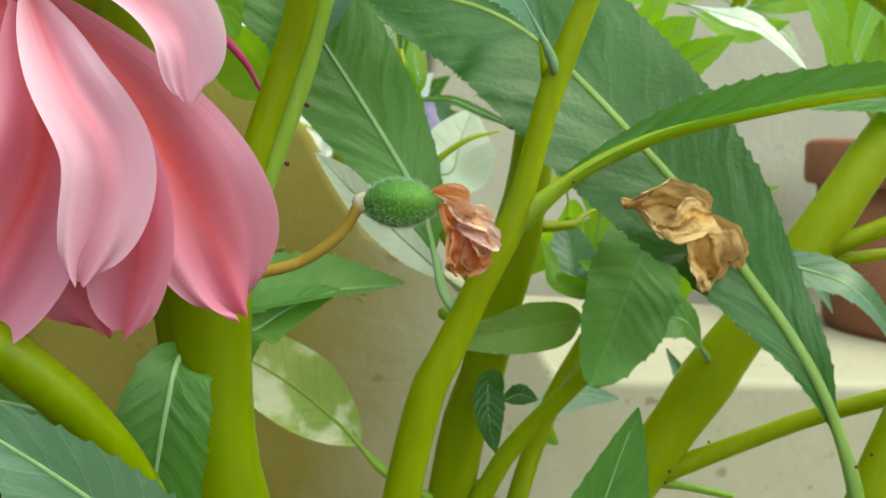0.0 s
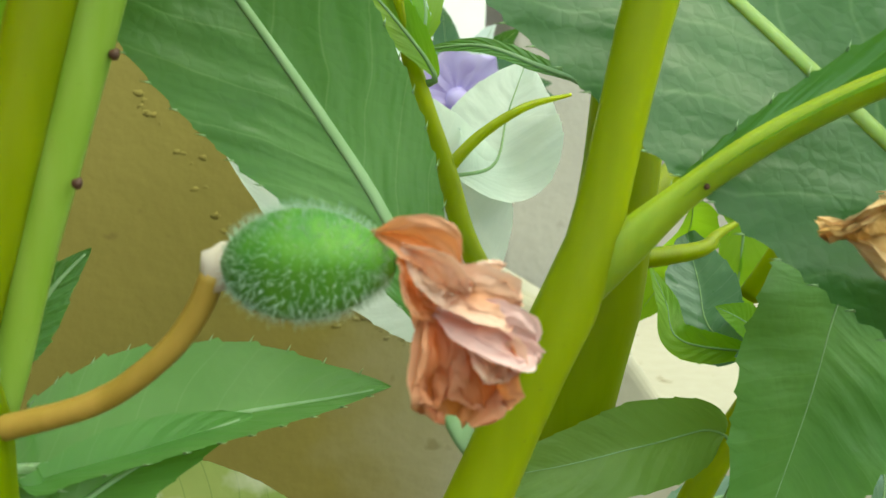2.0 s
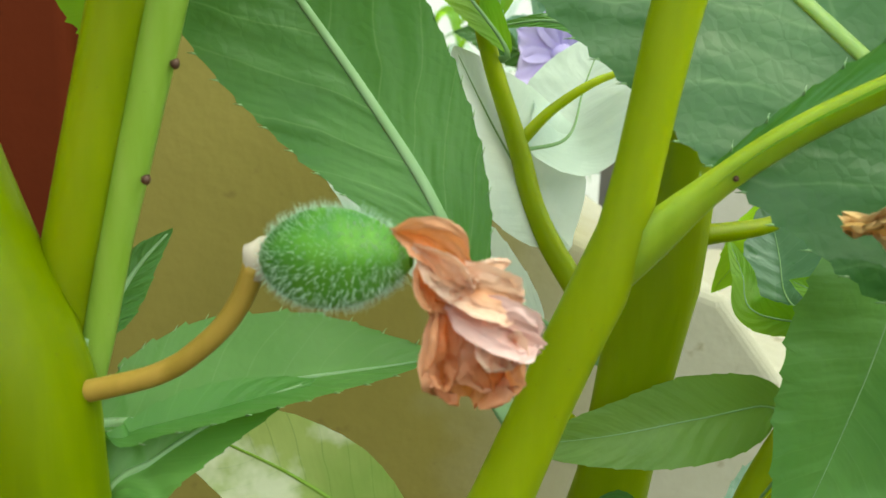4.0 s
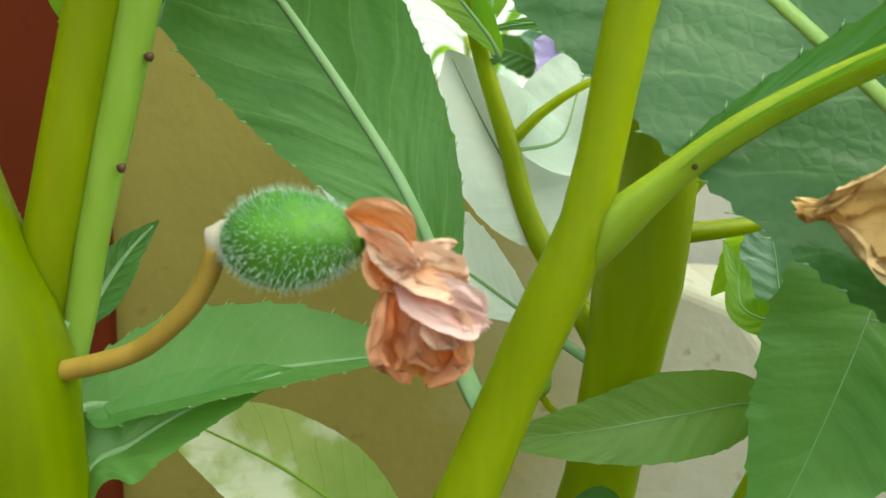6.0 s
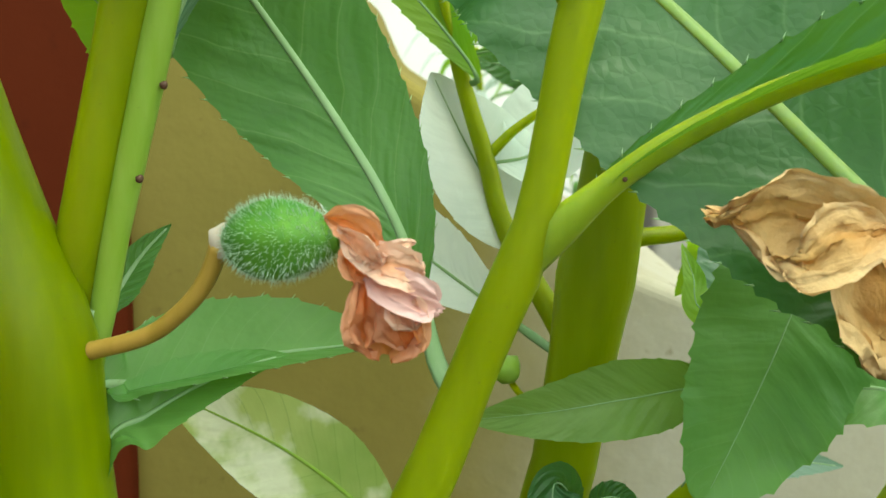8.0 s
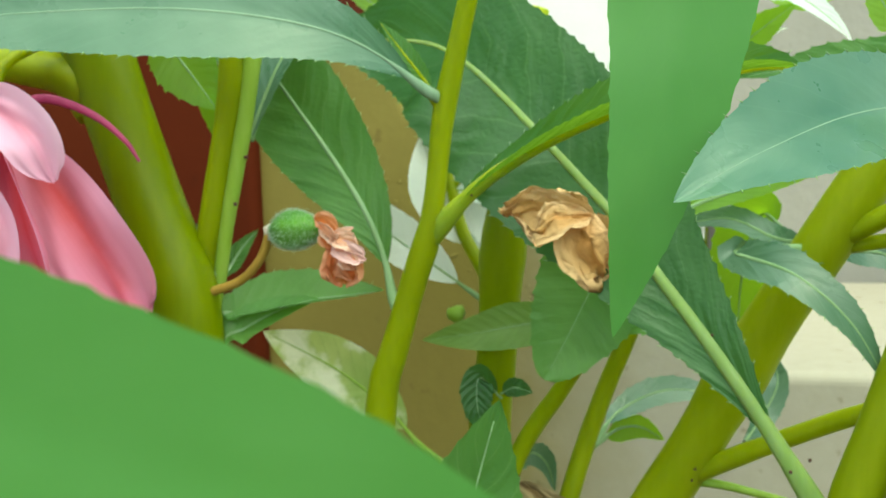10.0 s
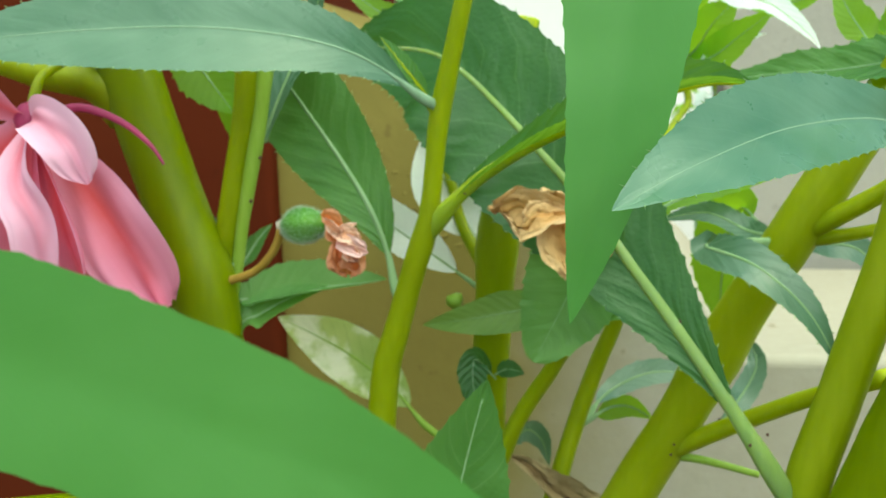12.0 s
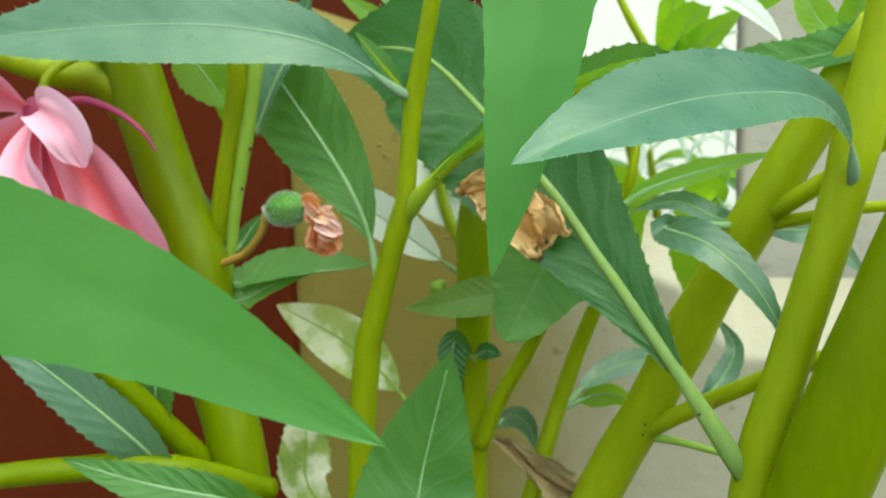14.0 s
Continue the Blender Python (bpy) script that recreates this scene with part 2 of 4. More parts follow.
M_SPUR = stem_material("spur_magenta", (0.30, 0.03, 0.10), (0.42, 0.06, 0.16), glow=(0.6, 0.1, 0.2))
M_WITHER = petal_material("petal_withered", (0.60, 0.24, 0.085), (0.54, 0.12, 0.018), (0.85, 0.27, 0.04), share=0.45, grain=0.5, relief=0.5)
M_WITHERPALE = petal_material("petal_withered_pale", (0.66, 0.42, 0.31), (0.60, 0.24, 0.10), (0.8, 0.42, 0.25), share=0.35, grain=0.4, relief=0.2)
M_WITHERLILAC = petal_material("petal_withered_lilac", (0.66, 0.42, 0.42), (0.62, 0.30, 0.22), (0.8, 0.45, 0.4), share=0.35, grain=0.3, relief=0.2)
M_BROWN = petal_material("petal_brown", (0.74, 0.46, 0.16), (0.46, 0.20, 0.05), (0.7, 0.42, 0.12), share=0.2, rough=0.7, grain=0.6, relief=1.0)
M_HUSK = petal_material("leaf_dry", (0.25, 0.185, 0.085), (0.14, 0.085, 0.036), (0.32, 0.22, 0.08), share=0.1, rough=0.85, grain=0.6, relief=1.5, pale=(0.34, 0.27, 0.15))
M_POD = stem_material("pod_green", (0.038, 0.140, 0.028), (0.105, 0.250, 0.024), rough=0.42, share=0.1, glow=(0.3, 0.6, 0.05), inner=0.3)
M_HAIR = stem_material("hair_white", (0.40, 0.52, 0.42), (0.52, 0.63, 0.54), share=0.55, glow=(0.65, 0.78, 0.62))
M_CALYX = stem_material("calyx_pale", (0.50, 0.42, 0.34), (0.62, 0.55, 0.46), rough=0.7)
M_SPECK = stem_material("speck_dark", (0.05, 0.025, 0.015), (0.09, 0.045, 0.03), share=0.0)
M_BEIGE = plaster("plaster_beige", (0.162, 0.132, 0.030), (0.212, 0.174, 0.046), (0.108, 0.080, 0.022), bump_d=0.0007, worn=(0.042, 0.115, (0.36, 0.335, 0.27)), sheen=0.15)
M_MAROON = plaster("paint_maroon", (0.066, 0.0105, 0.0032), (0.082, 0.0140, 0.0042), (0.050, 0.0100, 0.0035), 0.0005, sheen=0.06)
M_PALE = plaster("plaster_pale", (0.29, 0.275, 0.245), (0.35, 0.33, 0.295), (0.21, 0.195, 0.17))
M_WHITE = plaster("plaster_white", (0.70, 0.69, 0.66), (0.78, 0.77, 0.74), (0.6, 0.58, 0.54))
M_SOIL = plaster("soil", (0.05, 0.03, 0.018), (0.09, 0.055, 0.03), (0.03, 0.018, 0.01), 0.006)
M_CLAY = plaster("clay_brown", (0.20, 0.075, 0.04), (0.27, 0.11, 0.06), (0.12, 0.05, 0.03))
M_LILAC = petal_material("petal_lilac", (0.55, 0.45, 0.80), (0.25, 0.18, 0.55), (0.7, 0.6, 0.95))


# ---------- builders ----------
def part(name, verts, faces, mat, parent=None, label="", uvs=None, smooth=True):
    me = bpy.data.meshes.new(name)
    me.from_pydata([tuple(v) for v in verts], [], faces)
    if uvs is not None:
        lay = me.uv_layers.new(name="UVMap")
        idx = np.empty(len(me.loops), dtype=np.int32)
        me.loops.foreach_get("vertex_index", idx)
        lay.data.foreach_set("uv", np.asarray(uvs, dtype=np.float32)[idx].ravel())
    me.materials.append(mat)
    if smooth:
        me.polygons.foreach_set("use_smooth", [True] * len(me.polygons))
    me.update()
    ob = new(name, me)
    if parent is not None:
        ob.parent = parent
    if label:
        ob["label"] = label
    return ob


def thing(name, label, category, group="", kind=""):
    return tagged(new(name), label, category, group, kind)


def spline(points, count):
    """Evenly spread samples along a Catmull-Rom curve through the points (numpy, n x k)."""
    p = np.array(points, float)
    p = np.vstack([2 * p[0] - p[1], p, 2 * p[-1] - p[-2]])
    fine = []
    for i in range(1, len(p) - 2):
        for u in np.linspace(0, 1, 24, endpoint=False):
            a, b, c, d = p[i - 1], p[i], p[i + 1], p[i + 2]
            fine.append(0.5 * (2 * b + (c - a) * u + (2 * a - 5 * b + 4 * c - d) * u * u + (3 * b - a - 3 * c + d) * u ** 3))
    fine.append(p[-2])
    fine = np.array(fine)
    s = np.r_[0, np.cumsum(np.linalg.norm(np.diff(fine[:, :3], axis=0), axis=1))]
    want = np.linspace(0, s[-1], count)
    return np.column_stack([np.interp(want, s, fine[:, k]) for k in range(fine.shape[1])])


def tangents(c):
    t = np.gradient(c, axis=0)
    return t / np.linalg.norm(t, axis=1)[:, None]


def tube_data(points, radii, rings=28, sides=16, nodes=(), ridge=0.03, seed=0, flat=1.0):
    """A tapered tube through the points. nodes: places along it (0 to 1) where the stem swells."""
    pr = [(*p, r) for p, r in zip(points, radii)]
    c = spline(pr, rings)
    t = tangents(c[:, :3])
    verts, faces = [], []
    ref = np.array((0.3, -1.0, 0.1))
    for i in range(rings):
        a = np.cross(t[i], ref)
        a /= np.linalg.norm(a)
        b = np.cross(t[i], a)
        s = i / (rings - 1)
        r = max(c[i, 3], 1e-5)
        for n0 in nodes:
            r *= 1 + 0.16 * math.exp(-((s - n0) / 0.03) ** 2)
        for k in range(sides):
            an = 2 * math.pi * k / sides
            rr = r * (1 + ridge * math.sin(3 * an + seed) + ridge * noise.noise((k * 0.8, s * 14, seed)))
            verts.append(c[i, :3] + a * math.cos(an) * rr + b * math.sin(an) * rr * flat)
    for i in range(rings - 1):
        for k in range(sides):
            k2 = (k + 1) % sides
            faces.append((i * sides + k, i * sides + k2, (i + 1) * sides + k2, (i + 1) * sides + k))
    faces.append(tuple(range(sides))[::-1])
    faces.append(tuple((rings - 1) * sides + k for k in range(sides)))
    return verts, faces


def tube(name, points, radii, mat, parent, label="", **kw):
    v, f = tube_data(points, radii, **kw)
    return part(name, v, f, mat, parent, label)


def side_vector(t, turn):
    """The way across a blade whose face looks along -y, turned about its midrib by so many degrees."""
    s = np.cross(t, (0.0, 1.0, 0.0))
    s /= np.linalg.norm(s)
    n = np.cross(s, t)
    a = radians(turn)
    return s * math.cos(a) + n * math.sin(a), n * math.cos(a) - s * math.sin(a)


def margin_bristles(blade, verts, rows, t, step, size, rims):
    """Short pale points on the teeth along one or both rims of a blade."""
    v, f = [], []
    for i in range(step, len(rows) - 4, step):
        for a, b in ((rows[i][-1], rows[i][-2]), (rows[i][0], rows[i][1]))[:rims]:
            out = verts[a] - verts[b]
            out = out / max(np.linalg.norm(out), 1e-9)
            up = np.cross(out, t[i])
            k = len(v)
            w = size * 0.22
            root = verts[a] - out * size * 0.15
            v += [root - t[i] * w, root + t[i] * w, root + up * w, root - up * w, root + (out + 0.9 * t[i]) * size]
            f += [(k, k + 2, k + 4), (k + 2, k + 1, k + 4), (k + 1, k + 3, k + 4), (k + 3, k, k + 4), (k, k + 3, k + 1, k + 2)]
    return part("bristles", v, f, M_RIB, blade, "fine pale points on the leaf teeth")


def leaf(parent, points, width, mat=None, turn=0.0, fold=10.0, petiole=0.12, rib=0.0012, peak=0.45,
         twist=0.0, seed=0, label="", wave=0.02, name="leaf", ribmat=None, sharp=1.0, tooth=1.0, fat=0.72, bristle=0.0, rims=2):
    """A lance-shaped leaf with a saw-toothed rim along its midrib, from the foot of its stalk to its tip."""
    mat = mat or M_LEAF
    nu, half = 176, 6
    c = spline(points, nu)
    t = tangents(c)
    L = np.sum(np.linalg.norm(np.diff(c, axis=0), axis=1))
    verts, uvs, faces, rows = [], [], [], []
    start = int(petiole * nu)
    teeth = max(6, round(L * (1 - petiole) / 0.0037))
    mid = side_vector(t[(start + nu) // 2], 0.0)[0]
    flip = -1.0 if mid[2] < -0.25 else 1.0
    for i in range(start, nu):
        s = (i - start) / (nu - 1 - start)
        k = math.log(0.5) / math.log(peak)
        w = width / 2 * max(math.sin(math.pi * s ** k), 0.0) ** (0.85 * sharp) + 0.0004 * (1 - s)
        saw = (s * teeth + 0.6 * noise.noise((s * 9, seed, 0.5))) % 1.0
        sd, nm = side_vector(t[i], flip * turn + twist * (s - 0.5))
        row = []
        for j in range(-half, half + 1):
            q = j / half
            ww = (w + (tooth * min(0.0009, 0.11 * w) * (saw ** 3 - 0.25) if abs(q) == 1 else 0)) * (1 + 0.05 * noise.noise((s * 4, math.copysign(3, q), seed)))
            lift = abs(q) * ww * math.tan(radians(fold))
            rip = wave * width * abs(q) ** 1.5 * noise.noise((s * 6 + seed, q * 1.3, seed * 1.7))
            row.append(len(verts))
            verts.append(c[i] + sd * q * ww - nm * (lift + rip))
            uvs.append((s, 0.5 + q / 2))
        rows.append(row)
    for a, b in zip(rows[:-1], rows[1:]):
        for j in range(2 * half):
            faces.append((a[j], a[j + 1], b[j + 1], b[j]))
    blade = part(name, verts, faces, mat, parent, label, uvs)
    if bristle:
        margin_bristles(blade, verts, rows, t[start:], max(3, round(0.0042 * nu / L)), bristle, rims)
    if rib == 0:
        return blade
    n_rib = 14
    ids = np.linspace(0, int(nu * 0.96), n_rib).astype(int)
    rr = [rib * (1.0 if q / (n_rib - 1) <= petiole else fat * (1 - 0.83 * (q / (n_rib - 1)))) for q in range(n_rib)]
    v, f = tube_data(c[ids], rr, rings=44, sides=8, ridge=0.0, flat=0.55)
    part("midrib", v, f, ribmat or M_RIB, blade)
    return blade


def petal(parent, points, width, mat, turn=0.0, cup=0.3, seed=0, wave=0.12, peak=0.62, frill=0.0, name="petal", label="", crumple=0.0, nu=34, half=9, point=0.6, crease=0.0):
    """A broad petal along a curve, cupped across and rippled at its rim; crumple crushes it."""
    c = spline(points, nu)
    t = tangents(c)
    verts, uvs, faces = [], [], []
    for i in range(nu):
        s = i / (nu - 1)
        k = math.log(0.5) / math.log(peak)
        w = width / 2 * max(math.sin(math.pi * min(s, 0.995) ** k), 0.02) ** point
        sd, nm = side_vector(t[i], turn)
        for j in range(-half, half + 1):
            q = j / half
            p = c[i] + sd * q * w - nm * w * (cup * q * q - crease * math.exp(-(q / 0.22) ** 2))
            p = p - nm * wave * width * s * noise.noise((q * 2.2, s * 2.5, seed))
            p = p + t[i] * (-(abs(q) ** 2.5) * 0.12 * width * (s ** 3) + frill * width * s * noise.noise((q * 7, seed, 2)))
            if crumple:
                o = Vector((q * 2.4 + seed * 3.1, s * 3.2, seed))
                d = noise.noise_vector(o) * 0.6 + noise.noise_vector(o * 2.3) * 0.35 + noise.noise_vector(o * 5.1) * 0.16
                p = p + np.array(d) * crumple * (0.25 + s)
            verts.append(p)
            uvs.append((s, 0.5 + q / 2))
    m = 2 * half + 1
    for i in range(nu - 1):
        for j in range(m - 1):
            faces.append((i * m + j, i * m + j + 1, (i + 1) * m + j + 1, (i + 1) * m + j))
    return part(name, verts, faces, mat, parent, label, uvs)


def block(name, lo, hi, mat, parent=None, label="", bevel=0.002):
    bm = bmesh.new()
    bmesh.ops.create_cube(bm, size=1.0)
    for v in bm.verts:
        v.co = Vector([lo[k] + (v.co[k] + 0.5) * (hi[k] - lo[k]) for k in range(3)])
    if bevel:
        bmesh.ops.bevel(bm, geom=bm.edges[:], offset=bevel, segments=6, profile=0.5, affect='EDGES')
    me = bpy.data.meshes.new(name)
    bm.to_mesh(me)
    bm.free()
    me.materials.append(mat)
    ob = new(name, me)
    if parent is not None:
        ob.parent = parent
    if label:
        ob["label"] = label
    return ob


def blob(name, centre, radius, mat, parent, label="", stretch=(1, 1, 1), rough=0.1, seed=0):
    bm = bmesh.new()
    bmesh.ops.create_icosphere(bm, subdivisions=2, radius=1.0)
    for v in bm.verts:
        d = 1 + rough * noise.noise(v.co * 1.7 + Vector((seed, 0, 0)))
        v.co = Vector([centre[k] + v.co[k] * radius * stretch[k] * d for k in range(3)])
    me = bpy.data.meshes.new(name)
    bm.to_mesh(me)
    bm.free()
    me.materials.append(mat)
    me.polygons.foreach_set("use_smooth", [True] * len(me.polygons))
    ob = new(name, me)
    ob.parent = parent
    if label:
        ob["label"] = label
    return ob


SOIL = 0.07

# ---------- setting ----------
def ground_sheet():
    n = 60
    xs = np.concatenate([np.linspace(-30, -0.6, 8), np.linspace(-0.5, 0.7, n), np.linspace(0.8, 30, 8)])
    ys = np.concatenate([np.linspace(-30, -0.6, 8), np.linspace(-0.5, 0.165, n), np.linspace(0.8, 30, 8)])
    verts = [(x, y, SOIL + (0.008 * noise.noise((x * 14, y * 14, 0)) + 0.004 * noise.noise((x * 50, y * 50, 3)) if abs(x) < 0.7 and abs(y) < 0.5 else -0.01)) for y in ys for x in xs]
    w = len(xs)
    faces = [(j * w + i, j * w + i + 1, (j + 1) * w + i + 1, (j + 1) * w + i) for j in range(len(ys) - 1) for i in range(w - 1)]
    return tagged(part("ground", verts, faces, M_SOIL), "dark brown garden soil under the balsam plants", "ground", kind="structure")


ground_sheet()

EDGE_X = -0.081


def profile_wall(name, outline, y0, y1, mat, bevel=0.004):
    """A wall cut to an outline of (x, z) corners, with slightly rounded arrises."""
    bm = bmesh.new()
    front = [bm.verts.new((x, y0, z)) for x, z in outline]
    f = bm.faces.new(front)
    ext = bmesh.ops.extrude_face_region(bm, geom=[f])
    for v in ext["geom"]:
        if isinstance(v, bmesh.types.BMVert):
            v.co.y = y1
    bmesh.ops.recalc_face_normals(bm, faces=bm.faces[:])
    bmesh.ops.bevel(bm, geom=bm.edges[:], offset=bevel, segments=5, profile=0.5, affect='EDGES')
    me = bpy.data.meshes.new(name)
    bm.to_mesh(me)
    bm.free()
    me.materials.append(mat)
    return new(name, me)


tagged(block("wall_maroon", (-0.60, 0.164, 0.0), (EDGE_X, 0.60, 0.75), M_MAROON, bevel=0.004), "maroon painted masonry pillar beside the beige wall", "pillar", kind="structure")
beige = tagged(profile_wall("wall_beige", [(EDGE_X - 0.02, 0.0), (1.30, 0.0), (1.30, 0.2234), (0.128, 0.2234), (0.104, 0.254), (0.066, 0.268), (0.040, 0.280), (0.024, 0.298), (0.012, 0.317), (-0.012, 0.332), (-0.026, 0.362), (-0.048, 0.372), (EDGE_X - 0.02, 0.40)], 0.172, 0.40, M_BEIGE, bevel=0.005),
               "low beige plaster wall worn to grey cement along its ledge", "wall", kind="structure")
rng = random.Random(11)
for i in range(70):
    s = i / 69
    x, z = -0.034 + 0.075 * s + rng.uniform(-0.003, 0.003), 0.318 - 0.062 * s - 0.016 * math.sin(s * 3) + rng.uniform(-0.003, 0.003)
    blob("plaster_crumb", (x, 0.1722, z), rng.uniform(0.0003, 0.0010), M_BEIGE, beige, stretch=(1.6, 0.5, 0.9), rough=0.9, seed=i)
back = tagged(block("wall_back", (0.135, 0.43, 0.0), (1.6, 0.50, 0.56), M_PALE, bevel=0.006), "grey plastered wall behind the ledge", "wall", kind="structure")

tagged(block("wall_far", (-1.2, 1.60, 0.0), (2.4, 1.72, 0.95), M_WHITE, bevel=0.01), "white plastered wall in full light behind the plants", "wall", kind="structure")


def clay_pot(x, y, z, r, h):
    pot = thing("flower_pot", "brown terracotta flower pot standing on the wall ledge", "pot", "pots")
    body_line = [(0.0, 0.0), (0.68, 0.0), (0.72, 0.05), (0.90, 0.79), (0.84, 0.79), (0.0, 0.74)]
    rim_line = [(0.88, 0.76), (0.98, 0.77), (1.0, 0.80), (1.02, 0.97), (0.99, 1.0), (0.93, 0.99), (0.88, 0.80), (0.88, 0.76)]
    n = 40
    for name, line, mat, lab in (("body", body_line, M_CLAY, ""), ("rim", rim_line, M_CLAY, "thick rolled clay rim"), ("potting_soil", [(0.0, 0.86), (0.5, 0.87), (0.89, 0.84)], M_SOIL, "dark soil")):
        verts = [(x + r * p * math.cos(2 * math.pi * k / n), y + r * p * math.sin(2 * math.pi * k / n), z + h * q) for p, q in line for k in range(n)]
        faces = [(i * n + k, i * n + (k + 1) % n, (i + 1) * n + (k + 1) % n, (i + 1) * n + k) for i in range(len(line) - 1) for k in range(n)]
        part(name, verts, faces, mat, pot, lab)
    return pot


clay_pot(0.455, 0.300, 0.2234, 0.085, 0.125)


def foot(p, q, drift):
    """Where a stem that comes down from p through q meets the soil."""
    p, q = np.array(p), np.array(q)
    d = (q - p) / max(abs(q[2] - p[2]), 1e-4)
    h = q[2] - SOIL + 0.006
    return (q[0] + d[0] * h * drift, q[1] + d[1] * h * drift, SOIL - 0.006)


def stem_to_soil(parent, pts, radii, mat=None, drift=0.35, **kw):
    f = foot(pts[-2], pts[-1], drift)
    m = tuple((np.array(pts[-1]) * 0.5 + np.array(f) * 0.5))
    return tube("stem", [*pts, m, f], [*radii, radii[-1] * 1.05, radii[-1] * 1.1], mat or M_STEM, parent, rings=44, sides=20, **kw)


# ---------- the plant with the seed pod and the pink flower ----------
plant_a = thing("balsam_plant", "garden balsam with thick olive stem, pink flower and hairy pod", "plant", "balsam plants")
stem_to_soil(plant_a, [(-0.0645, 0.0080, 0.3827), (-0.0525, 0.0080, 0.3405), (-0.0439, 0.0080, 0.3126), (-0.0351, 0.0080, 0.2842), (-0.0298, 0.0070, 0.2491), (-0.0230, 0.0060, 0.2211)], [0.0092, 0.0088, 0.0086, 0.0085, 0.0085, 0.0086], nodes=(0.32,), seed=2, mat=M_STEMOLD)

PB = np.array((-0.0058, 0.0000, 0.2999)); PT = np.array((0.0081, -0.0040, 0.3009))
pod_axis = (PT - PB) / np.linalg.norm(PT - PB)
pod_len = np.linalg.norm(PT - PB)


def pod_point(s, an, grow=0.0):
    a = np.cross(pod_axis, (0, 1, 0)); a /= np.linalg.norm(a)
    b = np.cross(pod_axis, a)
    r = 0.0047 * max(math.sin(math.pi * (0.03 + 0.95 * s) ** 0.9), 0.0) ** 0.62
    r *= 1 + 0.035 * math.cos(5 * an)
    d = a * math.cos(an) + b * math.sin(an)
    return PB + pod_axis * pod_len * s + d * (r + grow), d


def seed_pod():
    rings, sides = 30, 40
    verts = [pod_point(i / (rings - 1), 2 * math.pi * k / sides)[0] for i in range(rings) for k in range(sides)]
    faces = [(i * sides + k, i * sides + (k + 1) % sides, (i + 1) * sides + (k + 1) % sides, (i + 1) * sides + k) for i in range(rings - 1) for k in range(sides)]
    pod = part("seed_pod", verts, faces, M_POD, plant_a, "plump green seed pod covered in white hairs")
    rng = random.Random(4)
    hv, hf = [], []
    for _ in range(2500):
        s, an = rng.uniform(0.02, 0.97), rng.uniform(0, 2 * math.pi)
        p, d = pod_point(s, an)
        tip = p + (d + pod_axis * ((s - 0.5) * 0.9 + rng.uniform(-0.35, 0.35)) + np.array([rng.uniform(-0.3, 0.3) for _ in range(3)])) * rng.uniform(0.0004, 0.00105)
        u = np.cross(d, pod_axis) * 0.000038
        w = pod_axis * 0.000038
        k = len(hv)
        hv += [p + u - w * 0.6, p - u - w * 0.6, p + w, tip]
        hf += [(k, k + 1, k + 3), (k + 1, k + 2, k + 3), (k + 2, k, k + 3)]
    tagged(part("hairs", hv, hf, M_HAIR, pod, "short white hairs", smooth=False), kind="stuff")
    blob("calyx", PB - pod_axis * 0.0006, 0.0017, M_CALYX, pod, "pale dried calyx", rough=0.5, stretch=(0.9, 0.9, 1.2))
    def withered_lobe(pts, w, mat, sd, cr, tn, pt):
        petal(pod, pts, w, mat, turn=tn, cup=0.5, seed=sd, wave=0.30, crumple=cr, frill=0.09, name="withered_petal", label="shrivelled salmon petal", nu=44, half=14, peak=0.66, point=pt)

    withered_lobe([(0.0061, -0.0035, 0.3034), (0.0096, -0.0065, 0.3031), (0.0133, -0.0068, 0.3002)], 0.0046, M_WITHER, 1, 0.0009, 14, 0.55)
    withered_lobe([(0.0082, -0.0065, 0.3028), (0.0109, -0.0082, 0.3011), (0.0136, -0.0078, 0.2987)], 0.0046, M_WITHERPALE, 2, 0.0010, -24, 0.50)
    withered_lobe([(0.0088, -0.0040, 0.3007), (0.0096, -0.0058, 0.2986), (0.0114, -0.0060, 0.2965)], 0.0038, M_WITHER, 3, 0.0009, 30, 0.50)
    withered_lobe([(0.0107, -0.0050, 0.3012), (0.0140, -0.0072, 0.3006), (0.0169, -0.0066, 0.3013)], 0.0020, M_WITHERPALE, 4, 0.0006, 40, 0.80)
    withered_lobe([(0.0108, -0.0060, 0.2995), (0.0145, -0.0088, 0.2989), (0.0180, -0.0080, 0.2978)], 0.0050, M_WITHERPALE, 5, 0.0010, 20, 0.45)
    withered_lobe([(0.0113, -0.0060, 0.2972), (0.0151, -0.0092, 0.2963), (0.0197, -0.0078, 0.2942)], 0.0050, M_WITHERLILAC, 6, 0.0008, 24, 0.40)
    withered_lobe([(0.0120, -0.0030, 0.2981), (0.0134, -0.0050, 0.2937), (0.0137, -0.0040, 0.2876)], 0.0102, M_WITHER, 7, 0.0010, 6, 0.32)
    withered_lobe([(0.0131, -0.0040, 0.2973), (0.0154, -0.0068, 0.2936), (0.0163, -0.0060, 0.2884)], 0.0062, M_WITHER, 8, 0.0010, -18, 0.38)
    withered_lobe([(0.0113, -0.0046, 0.2973), (0.0113, -0.0070, 0.2941), (0.0109, -0.0062, 0.2895)], 0.0046, M_WITHER, 9, 0.0010, 24, 0.40)
    withered_lobe([(0.0137, -0.0070, 0.2963), (0.0157, -0.0086, 0.2941), (0.0167, -0.0080, 0.2918)], 0.0044, M_WITHERPALE, 10, 0.0009, 12, 0.45)
    withered_lobe([(0.0088, -0.0010, 0.3010), (0.0122, -0.0020, 0.2980), (0.0150, -0.0020, 0.2930)], 0.0070, M_WITHER, 11, 0.0011, 0, 0.50)
